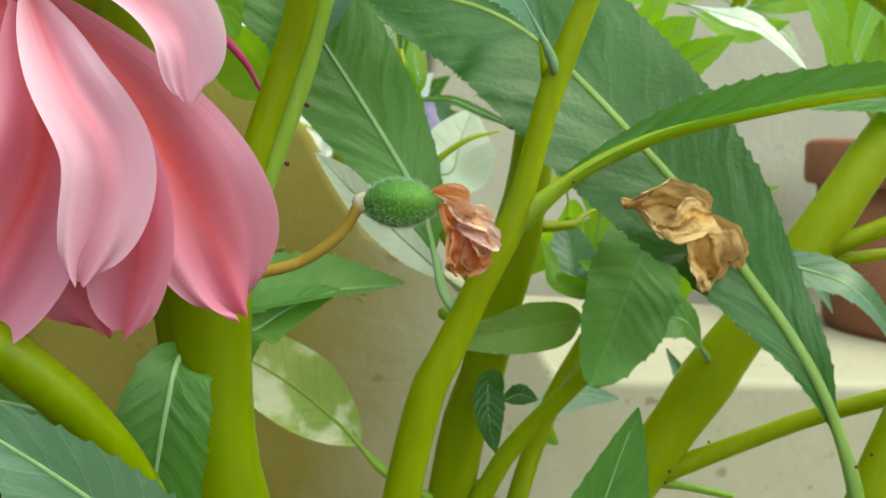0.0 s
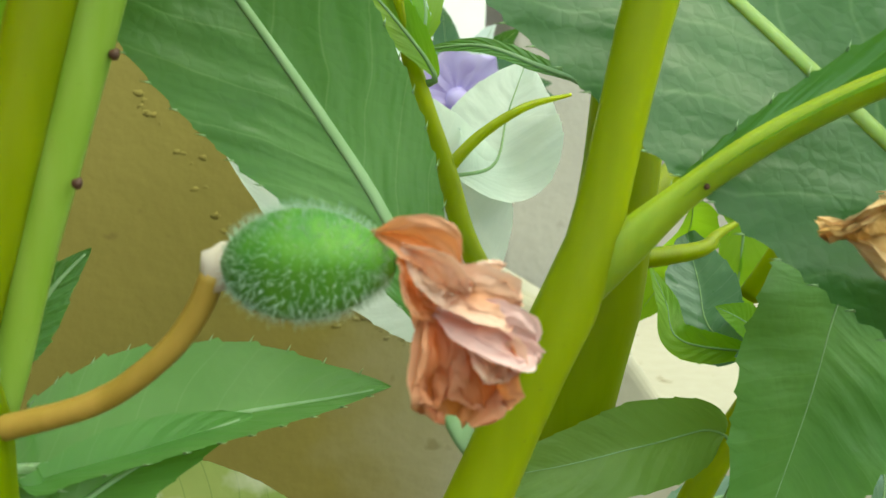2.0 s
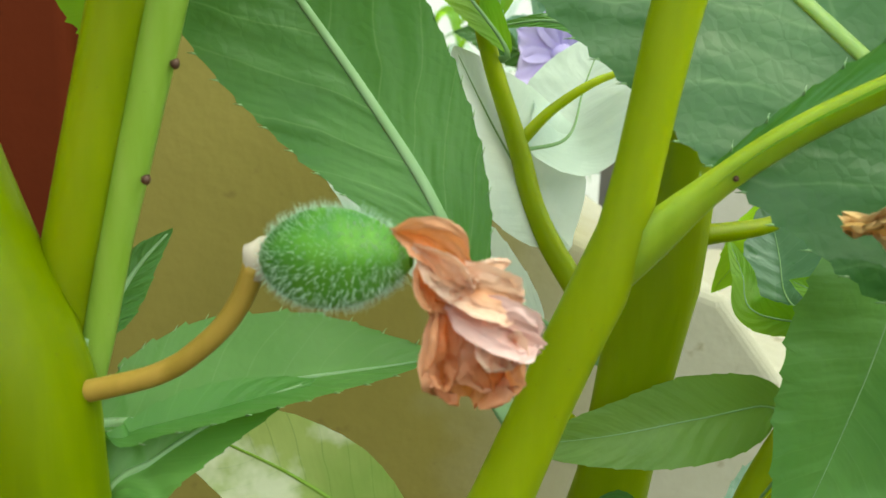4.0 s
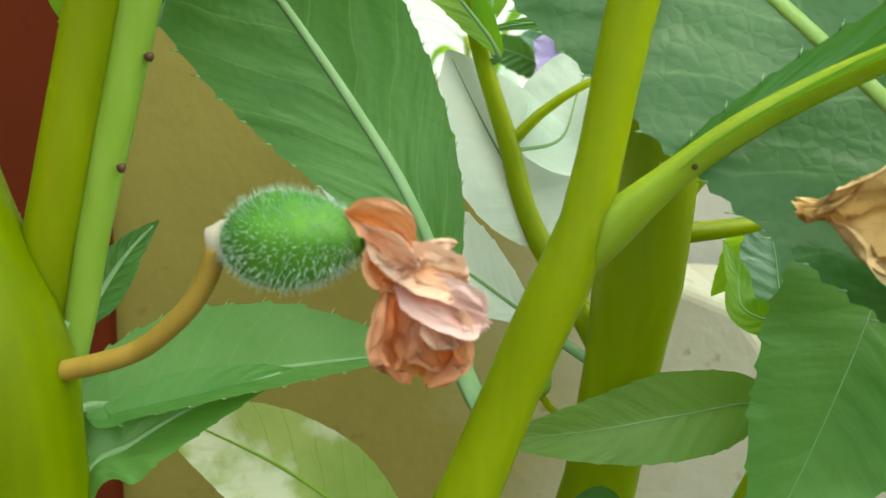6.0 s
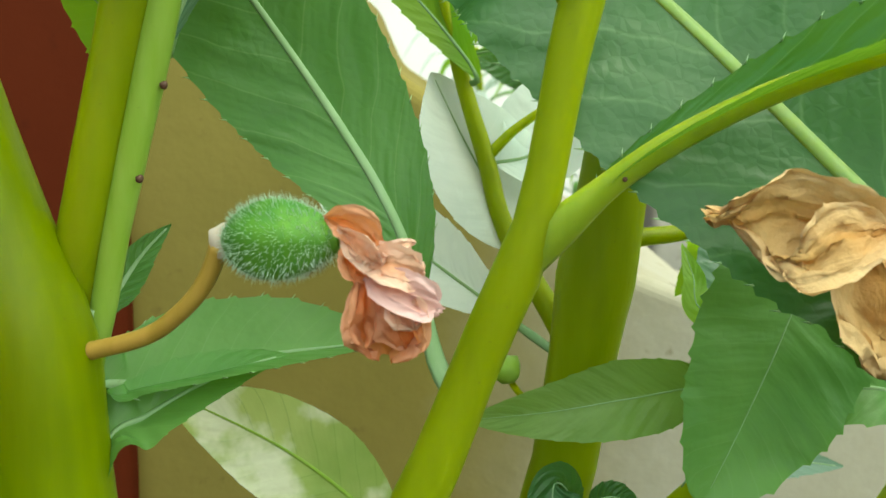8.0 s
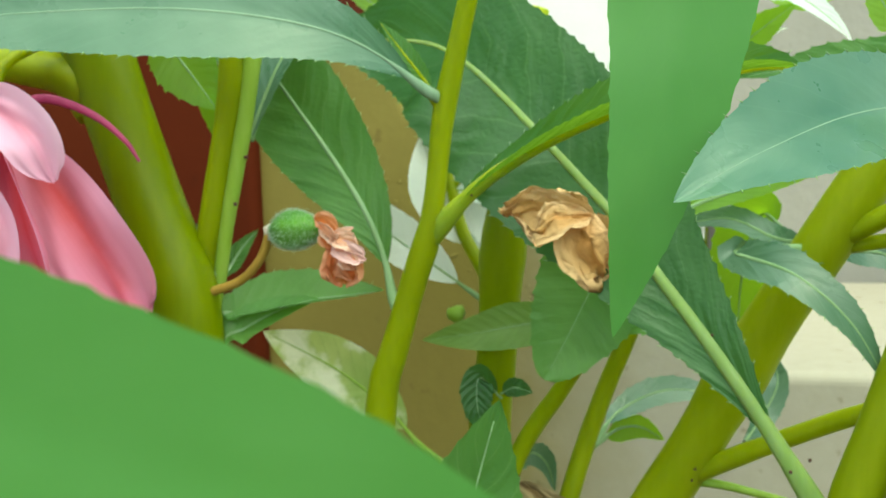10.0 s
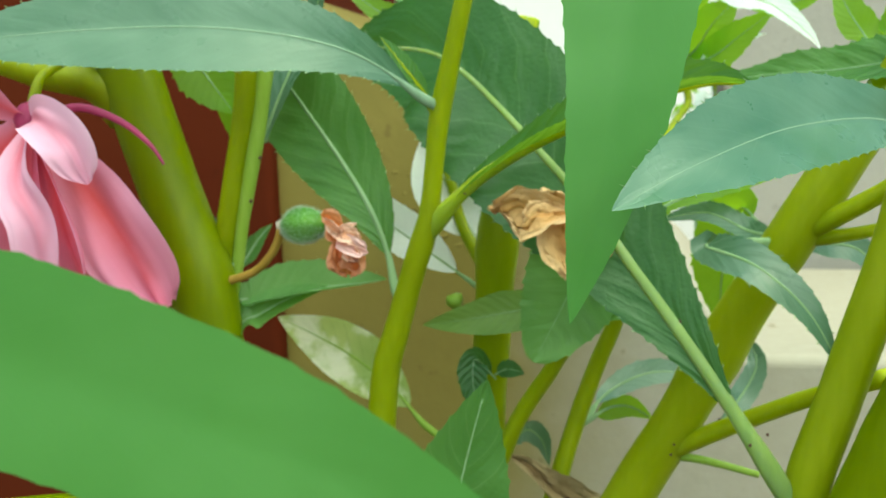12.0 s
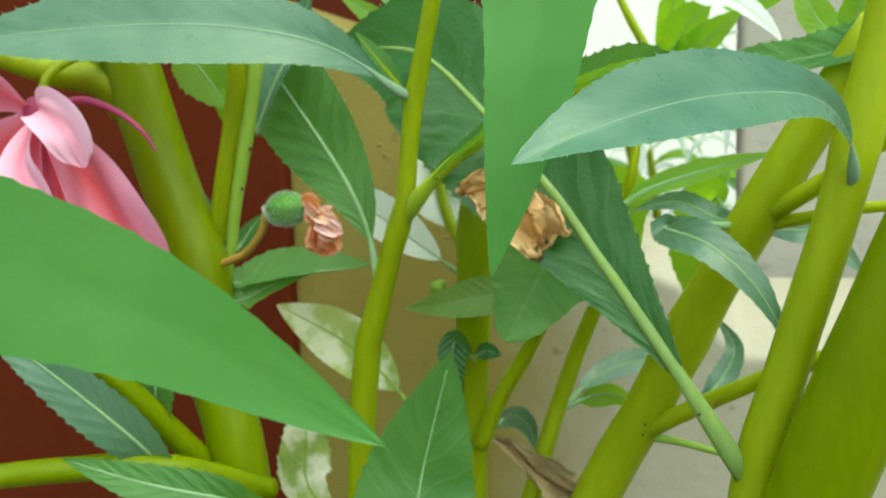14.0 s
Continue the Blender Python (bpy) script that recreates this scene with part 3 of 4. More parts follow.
    tube("pedicel", [(-0.0067, 0.0000, 0.2993), (-0.0083, 0.0010, 0.2954), (-0.0112, 0.0020, 0.2914), (-0.0166, 0.0040, 0.2870), (-0.0241, 0.0060, 0.2842), (-0.0294, 0.0080, 0.2827)], [0.00115, 0.00115, 0.00112, 0.00115, 0.0012, 0.0013], M_PEDICEL, pod, "tan stalk", rings=40)


seed_pod()


def pink_flower():
    c = (-0.0650, -0.0200, 0.3297)
    flower = blob("flower", c, 0.0040, M_SPUR, plant_a, "pink double balsam flower hanging downward", stretch=(1, 1, 1.2))
    def pink_petal(pts, w, tn, cu, sd, pt):
        petal(flower, pts, w, M_PINKPALE if sd in (4, 9) else M_PINK, turn=tn, cup=cu, seed=sd, wave=0.26, peak=0.70, frill=0.05, label="pink petal with salmon base", point=pt * 0.75, crease=0.03, nu=40, half=11)

    pink_petal([c, (-0.0474, -0.0240, 0.3120), (-0.0368, -0.0245, 0.2966), (-0.0295, -0.0215, 0.2816)], 0.0215, 10, 0.28, 1, 0.50)
    pink_petal([c, (-0.0512, -0.0310, 0.3100), (-0.0467, -0.0315, 0.2949), (-0.0477, -0.0280, 0.2784)], 0.0135, -22, 0.50, 2, 0.50)
    pink_petal([c, (-0.0595, -0.0340, 0.3090), (-0.0638, -0.0330, 0.2923), (-0.0745, -0.0280, 0.2748)], 0.0190, 4, 0.35, 3, 0.45)
    pink_petal([c, (-0.0529, -0.0330, 0.3300), (-0.0436, -0.0360, 0.3238), (-0.0410, -0.0330, 0.3141)], 0.0120, 24, 0.60, 4, 0.55)
    pink_petal([c, (-0.0612, -0.0120, 0.3065), (-0.0558, -0.0110, 0.2913), (-0.0500, -0.0120, 0.2751)], 0.0260, -12, 0.25, 5, 0.42)
    pink_petal([c, (-0.0762, -0.0300, 0.3143), (-0.0865, -0.0300, 0.2987), (-0.0983, -0.0260, 0.2767)], 0.0270, 8, 0.30, 6, 0.45)
    pink_petal([c, (-0.0711, -0.0310, 0.3348), (-0.0817, -0.0330, 0.3263), (-0.0963, -0.0280, 0.3086)], 0.0250, 18, 0.40, 7, 0.55)
    pink_petal([c, (-0.0824, -0.0160, 0.3041), (-0.0913, -0.0140, 0.2884), (-0.0973, -0.0140, 0.2725)], 0.0280, -8, 0.25, 8, 0.42)
    pink_petal([c, (-0.0576, -0.0370, 0.3160), (-0.0513, -0.0390, 0.3042), (-0.0539, -0.0360, 0.2874)], 0.0120, 12, 0.55, 9, 0.55)
    tube("spur", [(-0.0598, -0.0200, 0.3310), (-0.0505, -0.0190, 0.3324), (-0.0399, -0.0185, 0.3285), (-0.0325, -0.0185, 0.3227), (-0.0291, -0.0185, 0.3178)], [0.0012, 0.0011, 0.0009, 0.0006, 0.0003], M_SPUR, flower, "curved magenta nectar spur")
    tube("flower_stalk", [c, (-0.0651, -0.0140, 0.3406), (-0.0598, -0.0040, 0.3466), (-0.0559, 0.0040, 0.3452)], [0.0016, 0.0013, 0.0013, 0.0015], M_STEM, flower)


pink_flower()
leaf(plant_a, [(-0.0284, 0.0100, 0.2669), (-0.0293, 0.0145, 0.2753), (-0.0245, 0.0180, 0.2754), (-0.0166, 0.0220, 0.2765), (-0.0066, 0.0260, 0.2781), (0.0062, 0.0290, 0.2793), (0.0133, 0.0300, 0.2803)], 0.017, mat=M_LEAFSOFT, turn=62, fold=32, tooth=0.6, bristle=0.0008, seed=3, rib=0.0014, label="narrow green leaf with toothed edge")
leaf(plant_a, [(-0.0274, 0.0090, 0.2527), (-0.0255, 0.0110, 0.2691), (-0.0213, 0.0145, 0.2721), (-0.0155, 0.0180, 0.2753), (-0.0092, 0.0210, 0.2777), (-0.0033, 0.0240, 0.2790)], 0.0100, mat=M_LEAFSOFT, turn=36, fold=24, tooth=0.6, seed=4)
leaf(plant_a, [(-0.0370, 0.0060, 0.2690), (-0.0392, -0.0070, 0.2656), (-0.0411, -0.0090, 0.2475), (-0.0423, -0.0080, 0.2260)], 0.0165, turn=-8, fold=12, seed=5, petiole=0.05, label="dull green hanging leaf")
leaf(plant_a, [(-0.0452, 0.0100, 0.2500), (-0.0616, 0.0200, 0.2521), (-0.0803, 0.0260, 0.2541), (-0.0988, 0.0300, 0.2554)], 0.0105, turn=20, fold=15, seed=6)
leaf(plant_a, [(-0.0737, 0.0120, 0.2761), (-0.0891, 0.0200, 0.2750), (-0.1038, 0.0260, 0.2735), (-0.1167, 0.0300, 0.2709)], 0.0055, turn=25, fold=15, seed=7)
tube("side_branch", [(-0.0845, -0.0300, 0.2886), (-0.0614, -0.0300, 0.2742), (-0.0462, -0.0220, 0.2557), (-0.0302, 0.0040, 0.2181)], [0.0036, 0.0036, 0.0036, 0.0040], M_STEMOLD, plant_a)
leaf(plant_a, [(-0.0337, -0.0120, 0.2211), (-0.0357, -0.0260, 0.2377), (-0.0524, -0.0340, 0.2565), (-0.0792, -0.0360, 0.2756)], 0.0145, mat=M_LEAFBLUE, turn=15, fold=8, seed=8, petiole=0.02)
tube("side_branch", [(-0.0920, -0.0300, 0.2248), (-0.0565, -0.0300, 0.2304), (-0.0307, -0.0200, 0.2296), (-0.0132, 0.0060, 0.2141)], [0.0036, 0.0036, 0.0034, 0.0036], M_STEMOLD, plant_a)
leaf(plant_a, [(-0.0015, -0.0100, 0.2149), (-0.0051, -0.0340, 0.2275), (-0.0244, -0.0420, 0.2336), (-0.0463, -0.0440, 0.2392)], 0.0110, turn=30, fold=10, seed=9)

leaf(plant_a, [(-0.0460, 0.0150, 0.3530), (-0.0425, 0.0220, 0.3483), (-0.0364, 0.0240, 0.3394), (-0.0295, 0.0240, 0.3299)], 0.0165, mat=M_LEAFLIT, turn=20, fold=10, petiole=0.1, seed=93, rib=0.0007)
tube("side_branch", [(-0.0547, 0.0080, 0.3304), (-0.0610, 0.0040, 0.3392), (-0.0790, 0.0020, 0.3438), (-0.1098, -0.0000, 0.3554)], [0.0060, 0.0052, 0.0046, 0.0044], M_STEM, plant_a)
leaf(plant_a, [(-0.0274, 0.0120, 0.2868), (-0.0424, 0.0300, 0.2924), (-0.0486, 0.0340, 0.3007), (-0.0540, 0.0380, 0.3094)], 0.0085, mat=M_LEAFBLUE, turn=10, fold=12, seed=90)
leaf(plant_a, [(-0.0285, 0.0120, 0.2827), (-0.0284, 0.0220, 0.2867), (-0.0252, 0.0260, 0.2929), (-0.0214, 0.0280, 0.2974)], 0.0058, mat=M_LEAF, turn=10, fold=12, seed=91)

# ---------- the slim stem behind the pod's neighbour, with its pale stalk ----------
plant_b = thing("balsam_plant", "slim balsam stem with a pale green leaf stalk against it", "plant", "balsam plants")
stem_to_soil(plant_b, [(-0.0176, 0.0100, 0.3540), (-0.0197, 0.0100, 0.3339), (-0.0221, 0.0105, 0.3233), (-0.0249, 0.0105, 0.3114), (-0.0280, 0.0110, 0.2988), (-0.0315, 0.0130, 0.2852), (-0.0372, 0.0175, 0.2520)], [0.0030, 0.0030, 0.0029, 0.0029, 0.0029, 0.0030, 0.0033], seed=5)
tube("leaf_stalk", [(-0.0138, 0.0128, 0.3455), (-0.0160, 0.0122, 0.3330), (-0.0177, 0.0118, 0.3235), (-0.0206, 0.0118, 0.3114), (-0.0239, 0.0125, 0.2987), (-0.0263, 0.0135, 0.2879), (-0.0290, 0.0145, 0.2786), (-0.0335, 0.0165, 0.2640)], [0.0026, 0.0025, 0.0024, 0.0022, 0.0020, 0.0018, 0.0018, 0.0018], M_STEMLITE, plant_b, "pale green leaf stalk", flat=0.8)
leaf(plant_b, [(-0.0123, 0.0200, 0.3554), (-0.0094, 0.0240, 0.3691), (-0.0054, 0.0300, 0.3900), (-0.0029, 0.0400, 0.4159)], 0.020, turn=60, fold=20, petiole=0.0, seed=10)
leaf(plant_b, [(-0.0193, 0.0200, 0.3218), (-0.0130, 0.0240, 0.3389), (-0.0065, 0.0280, 0.3526), (-0.0024, 0.0340, 0.3736)], 0.013, mat=M_LEAFBLUE, turn=35, fold=14, petiole=0.02, seed=11)
for p in ((-0.0195, 0.0100, 0.3058), (-0.0164, 0.0110, 0.3177)):
    blob("gland", p, 0.00055, M_SPECK, plant_b, "dark brown gland", rough=0.3)

# ---------- the plant in the middle ----------
plant_c = thing("balsam_plant", "slender balsam with forked yellow-green stem and long leaves", "plant", "balsam plants")
stem_to_soil(plant_c, [(0.0476, 0.0040, 0.3717), (0.0385, 0.0085, 0.3392), (0.0351, 0.0098, 0.3257), (0.0317, 0.0115, 0.3028), (0.0294, 0.0120, 0.2947), (0.0262, 0.0130, 0.2863), (0.0207, 0.0150, 0.2698), (0.0148, 0.0170, 0.2477)], [0.0022, 0.0024, 0.0025, 0.0026, 0.0029, 0.0031, 0.0036, 0.0041], nodes=(0.135, 0.255), seed=7)
leaf(plant_c, [(0.0295, 0.0110, 0.2954), (0.0364, 0.0100, 0.3029), (0.0455, 0.0080, 0.3110), (0.0593, 0.0040, 0.3192), (0.0752, -0.0060, 0.3257), (0.0894, -0.0160, 0.3304), (0.1013, -0.0270, 0.3328), (0.1099, -0.0380, 0.3319)], 0.0094, turn=60, fold=50, peak=0.60, petiole=0.10, rib=0.0027, fat=0.78, tooth=1.0, bristle=0.0009, rims=1, seed=12, ribmat=M_RIBLONG, label="long toothed leaf seen nearly edge-on", wave=0.09)
leaf(plant_c, [(0.0360, 0.0095, 0.3299), (0.0347, 0.0065, 0.3289), (0.0284, 0.0020, 0.3363), (0.0131, -0.0080, 0.3456), (-0.0133, -0.0180, 0.3504), (-0.0465, -0.0260, 0.3506), (-0.0838, -0.0320, 0.3485)], 0.0235, mat=M_LEAFDULL, turn=20, fold=10, petiole=0.10, rib=0.0014, fat=0.36, ribmat=M_RIBBLUE, tooth=0.6, bristle=0.0009, seed=13, label="broad bluish-green leaf held level", peak=0.5)
leaf(plant_c, [(0.0224, 0.0142, 0.2749), (0.0194, 0.0175, 0.2781), (0.0177, 0.0210, 0.2847), (0.0123, 0.0230, 0.2998), (0.0017, 0.0270, 0.3158), (-0.0132, 0.0310, 0.3353), (-0.0278, 0.0360, 0.3540), (-0.0414, 0.0400, 0.3698)], 0.0275, tooth=0.45, turn=10, fold=6, petiole=0.15, rib=0.0014, bristle=0.0009, seed=14, peak=0.5, label="large hanging green leaf with pale midrib")
leaf(plant_c, [(0.0443, 0.0060, 0.3532), (0.0736, -0.0400, 0.3778), (0.0860, -0.0660, 0.3612), (0.0858, -0.0740, 0.3356), (0.0817, -0.0760, 0.3125), (0.0769, -0.0760, 0.2927)], 0.0235, mat=M_LEAFYOUNG, tooth=0.4, turn=-6, fold=8, rib=0, petiole=0.30, seed=15, peak=0.38, label="drooping translucent green leaf")
blob("gland", (0.0420, 0.0080, 0.3076), 0.00035, M_SPECK, plant_c)
leaf(plant_c, [(0.0337, 0.0100, 0.3294), (0.0311, 0.0080, 0.3347), (0.0276, 0.0040, 0.3405), (0.0226, 0.0000, 0.3484)], 0.006, turn=60, fold=20, seed=16, ribmat=M_STEM)

# ---------- the thick stem behind ----------
plant_d = thing("balsam_plant", "thick olive balsam stem with small side shoots", "plant", "balsam plants")
stem_to_soil(plant_d, [(0.0526, 0.0490, 0.3555), (0.0485, 0.0450, 0.3288), (0.0466, 0.0430, 0.3061), (0.0443, 0.0430, 0.2886), (0.0412, 0.0470, 0.2553), (0.0383, 0.0510, 0.2324)], [0.0048, 0.0052, 0.0055, 0.0057, 0.0057, 0.0062], nodes=(0.23,), seed=9)
tube("side_branch", [(0.0166, 0.0700, 0.3378), (0.0210, 0.0680, 0.3210), (0.0260, 0.0640, 0.3060), (0.0302, 0.0600, 0.2926), (0.0405, 0.0530, 0.2759), (0.0432, 0.0480, 0.2670)], [0.0012, 0.0015, 0.0017, 0.0019, 0.0022, 0.0024], M_STEM, plant_d)
tube("side_branch", [(0.0714, 0.0310, 0.2727), (0.0692, 0.0300, 0.2666), (0.0601, 0.0380, 0.2510), (0.0503, 0.0440, 0.2352), (0.0427, 0.0460, 0.2181)], [0.0006, 0.0016, 0.0024, 0.0026, 0.0028], M_STEM, plant_d)
tube("side_branch", [(0.0846, 0.0600, 0.2765), (0.0793, 0.0620, 0.2631), (0.0713, 0.0640, 0.2433), (0.0635, 0.0620, 0.2200), (0.0563, 0.0560, 0.1939)], [0.0008, 0.0024, 0.0028, 0.0030, 0.0032], M_STEM, plant_d)
tube("twig", [(0.0260, 0.0640, 0.3058), (0.0318, 0.0660, 0.3116), (0.0397, 0.0680, 0.3166), (0.0481, 0.0700, 0.3191)], [0.0011, 0.0009, 0.0007, 0.0003], M_STEM, plant_d)
leaf(plant_d, [(0.0692, 0.0300, 0.2666), (0.0712, 0.0320, 0.2765), (0.0759, 0.0310, 0.2941), (0.0729, 0.0290, 0.2894), (0.0685, 0.0255, 0.2803), (0.0630, 0.0222, 0.2691), (0.0579, 0.0194, 0.2595)], 0.0285, mat=M_LEAFSOFT, turn=-4, fold=10, petiole=0.40, seed=17, peak=0.30, sharp=0.6, rib=0.0006, fat=0.5, wave=0.06, label="drooping green leaf with toothed edge")
leaf(plant_d, [(0.0595, 0.0370, 0.2544), (0.0640, 0.0350, 0.2650), (0.0612, 0.0350, 0.2718), (0.0501, 0.0338, 0.2706), (0.0372, 0.0332, 0.2681), (0.0227, 0.0340, 0.2658)], 0.0118, mat=M_LEAFOLIVE, turn=14, fold=12, petiole=0.32, seed=19, peak=0.34, rib=0.0003, tooth=0.35, wave=0.05)
bud = blob("bud", (0.0303, 0.0460, 0.2710), 0.0027, M_STEMLITE, plant_d, "small round green bud", stretch=(1.1, 1, 0.9), rough=0.3)
tube("stalk", [(0.0303, 0.0460, 0.2702), (0.0331, 0.0460, 0.2663), (0.0392, 0.0430, 0.2624)], [0.0006, 0.0006, 0.0007], M_STEM, bud)
leaf(plant_d, [(0.0441, 0.0380, 0.2486), (0.0385, 0.0350, 0.2555), (0.0383, 0.0320, 0.2475), (0.0412, 0.0320, 0.2385)], 0.0085, mat=M_LEAFDARK, turn=10, fold=12, petiole=0.1, seed=20, rib=0.0003)
leaf(plant_d, [(0.0438, 0.0380, 0.2500), (0.0474, 0.0370, 0.2522), (0.0499, 0.0370, 0.2519), (0.0530, 0.0360, 0.2512)], 0.0050, mat=M_LEAFDARK, turn=20, fold=12, petiole=0.1, seed=21, rib=0.0003)
leaf(plant_d, [(0.0390, 0.0480, 0.2167), (0.0187, 0.0520, 0.2271), (0.0077, 0.0550, 0.2375), (-0.0098, 0.0560, 0.2506), (-0.0336, 0.0560, 0.2622)], 0.0198, mat=M_LEAFPALE, turn=10, fold=6, petiole=0.38, seed=22, tooth=0.15, ribmat=M_STEMLITE, label="pale yellowing leaf with green veins")
leaf(plant_d, [(-0.0036, 0.0500, 0.1771), (-0.0252, 0.0580, 0.1942), (-0.0266, 0.0600, 0.2099), (-0.0267, 0.0620, 0.2308)], 0.0215, mat=M_LEAFPALE, turn=5, fold=6, petiole=0.2, seed=23, ribmat=M_STEMLITE, label="yellow-green upright leaf")
# These three carry their white sheen in the base colour.
leaf(plant_d, [(0.0419, 0.0400, 0.2733), (0.0363, 0.0500, 0.2749), (0.0211, 0.0500, 0.2857), (0.0046, 0.0480, 0.2980), (-0.0079, 0.0460, 0.3084)], 0.0150, mat=M_LEAFWHITE, turn=35, fold=12, petiole=0.3, rib=0.0008, tooth=0.4, seed=24, label="leaf with white sheen painted into its colour")
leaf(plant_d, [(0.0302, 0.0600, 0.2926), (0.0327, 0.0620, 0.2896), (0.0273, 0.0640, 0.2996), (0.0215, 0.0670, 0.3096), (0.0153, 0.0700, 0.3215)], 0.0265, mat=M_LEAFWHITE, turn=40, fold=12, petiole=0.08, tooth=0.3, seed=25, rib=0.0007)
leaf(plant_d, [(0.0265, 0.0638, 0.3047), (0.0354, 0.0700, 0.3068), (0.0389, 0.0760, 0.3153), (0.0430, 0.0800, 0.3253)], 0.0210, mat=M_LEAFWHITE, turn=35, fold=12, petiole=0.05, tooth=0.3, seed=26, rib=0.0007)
leaf(plant_d, [(0.0430, 0.0480, 0.3196), (0.0391, 0.0580, 0.3224), (0.0311, 0.0660, 0.3258), (0.0206, 0.0700, 0.3246)], 0.0032, turn=30, fold=10, petiole=0.05, seed=27)
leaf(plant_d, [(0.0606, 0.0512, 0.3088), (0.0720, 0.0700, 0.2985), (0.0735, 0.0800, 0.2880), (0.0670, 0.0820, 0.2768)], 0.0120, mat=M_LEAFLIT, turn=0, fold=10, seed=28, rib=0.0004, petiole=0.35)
leaf(plant_d, [(0.0594, 0.0500, 0.3086), (0.0870, 0.0800, 0.3009), (0.0889, 0.0820, 0.2875), (0.0899, 0.0840, 0.2730)], 0.0130, mat=M_LEAFLIT, turn=0, fold=14, seed=29, petiole=0.25, label="yellow-green hanging leaf with sunlight in its colour")
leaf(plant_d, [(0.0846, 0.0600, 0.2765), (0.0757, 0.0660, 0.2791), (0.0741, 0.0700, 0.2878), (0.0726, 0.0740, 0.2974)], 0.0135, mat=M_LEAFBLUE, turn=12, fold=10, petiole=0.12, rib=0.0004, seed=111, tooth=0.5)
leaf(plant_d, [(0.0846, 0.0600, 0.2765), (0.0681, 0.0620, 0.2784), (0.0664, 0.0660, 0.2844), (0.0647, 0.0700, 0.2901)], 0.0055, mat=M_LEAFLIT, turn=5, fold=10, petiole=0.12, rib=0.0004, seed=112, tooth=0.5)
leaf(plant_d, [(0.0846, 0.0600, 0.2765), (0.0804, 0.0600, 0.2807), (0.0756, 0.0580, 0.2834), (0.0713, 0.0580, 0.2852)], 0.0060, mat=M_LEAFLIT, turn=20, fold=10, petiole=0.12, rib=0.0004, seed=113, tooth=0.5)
leaf(plant_d, [(0.0846, 0.0600, 0.2765), (0.0862, 0.0580, 0.2799), (0.0808, 0.0560, 0.2788), (0.0745, 0.0560, 0.2772)], 0.0070, mat=M_LEAFBLUE, turn=10, fold=10, petiole=0.12, rib=0.0004, seed=114, tooth=0.5)
tube("twig", [(0.0444, 0.0440, 0.2940), (0.0620, 0.0480, 0.2958), (0.0664, 0.0500, 0.2981), (0.0729, 0.0530, 0.3007)], [0.0018, 0.0013, 0.0008, 0.0003], M_STEM, plant_d)
tube("twig", [(0.0442, 0.0420, 0.2942), (0.0513, 0.0460, 0.3020), (0.0589, 0.0500, 0.3083), (0.0628, 0.0520, 0.3092)], [0.0024, 0.0022, 0.0016, 0.0005], M_STEM, plant_d)
leaf(plant_d, [(0.0683, 0.0630, 0.2278), (0.0758, 0.0800, 0.2331), (0.0909, 0.0880, 0.2383), (0.1112, 0.0940, 0.2355)], 0.0095, mat=M_LEAFBLUE, turn=40, fold=12, seed=31, petiole=0.2)
leaf(plant_d, [(0.0683, 0.0630, 0.2274), (0.0755, 0.0820, 0.2268), (0.0826, 0.0900, 0.2249), (0.0903, 0.0940, 0.2195)], 0.0085, mat=M_LEAFLIT, turn=10, fold=12, seed=32, petiole=0.25)
leaf(plant_d, [(0.0457, 0.0500, 0.2228), (0.0482, 0.0700, 0.2217), (0.0526, 0.0780, 0.2154), (0.0551, 0.0800, 0.2054)], 0.0080, mat=M_LEAFBLUE, turn=20, fold=12, seed=33)

# ---------- the leaning stem with its fork ----------
plant_e = thing("balsam_plant", "leaning thick balsam stem with forking side branches", "plant", "balsam plants")
stem_to_soil(plant_e, [(0.1581, 0.0300, 0.3450), (0.1422, 0.0320, 0.3201), (0.1279, 0.0340, 0.2950), (0.1126, 0.0400, 0.2668), (0.0970, 0.0460, 0.2351), (0.0808, 0.0500, 0.2041)], [0.0058, 0.0062, 0.0066, 0.0068, 0.0070, 0.0074], mat=M_STEMGOLD, nodes=(0.33, 0.62), drift=0.85, seed=11)
tube("side_branch", [(0.1272, 0.0340, 0.2928), (0.1390, 0.0260, 0.3006), (0.1492, 0.0200, 0.3081), (0.1636, 0.0140, 0.3197)], [0.0030, 0.0026, 0.0024, 0.0022], M_STEMGOLD, plant_e)
tube("side_branch", [(0.1272, 0.0340, 0.2915), (0.1409, 0.0300, 0.2941), (0.1505, 0.0280, 0.2962), (0.1665, 0.0260, 0.2979)], [0.0022, 0.0018, 0.0016, 0.0015], M_STEMGOLD, plant_e)
tube("side_branch", [(0.0947, 0.0460, 0.2260), (0.1126, 0.0360, 0.2383), (0.1308, 0.0260, 0.2501), (0.1479, 0.0140, 0.2603)], [0.0032, 0.0026, 0.0024, 0.0024], M_STEMGOLD, plant_e)
tube("twig", [(0.0956, 0.0460, 0.2247), (0.1059, 0.0440, 0.2242), (0.1207, 0.0420, 0.2216)], [0.0014, 0.0012, 0.0010], M_STEMLITE, plant_e)
leaf(plant_e, [(0.1264, 0.0340, 0.2915), (0.1038, 0.0200, 0.2927), (0.1143, 0.0040, 0.2898), (0.1257, 0.0000, 0.2800), (0.1339, -0.0010, 0.2657)], 0.0105, mat=M_LEAFBLUE, turn=34, fold=8, petiole=0.22, bristle=0.0009, seed=34, label="narrow toothed green leaf")
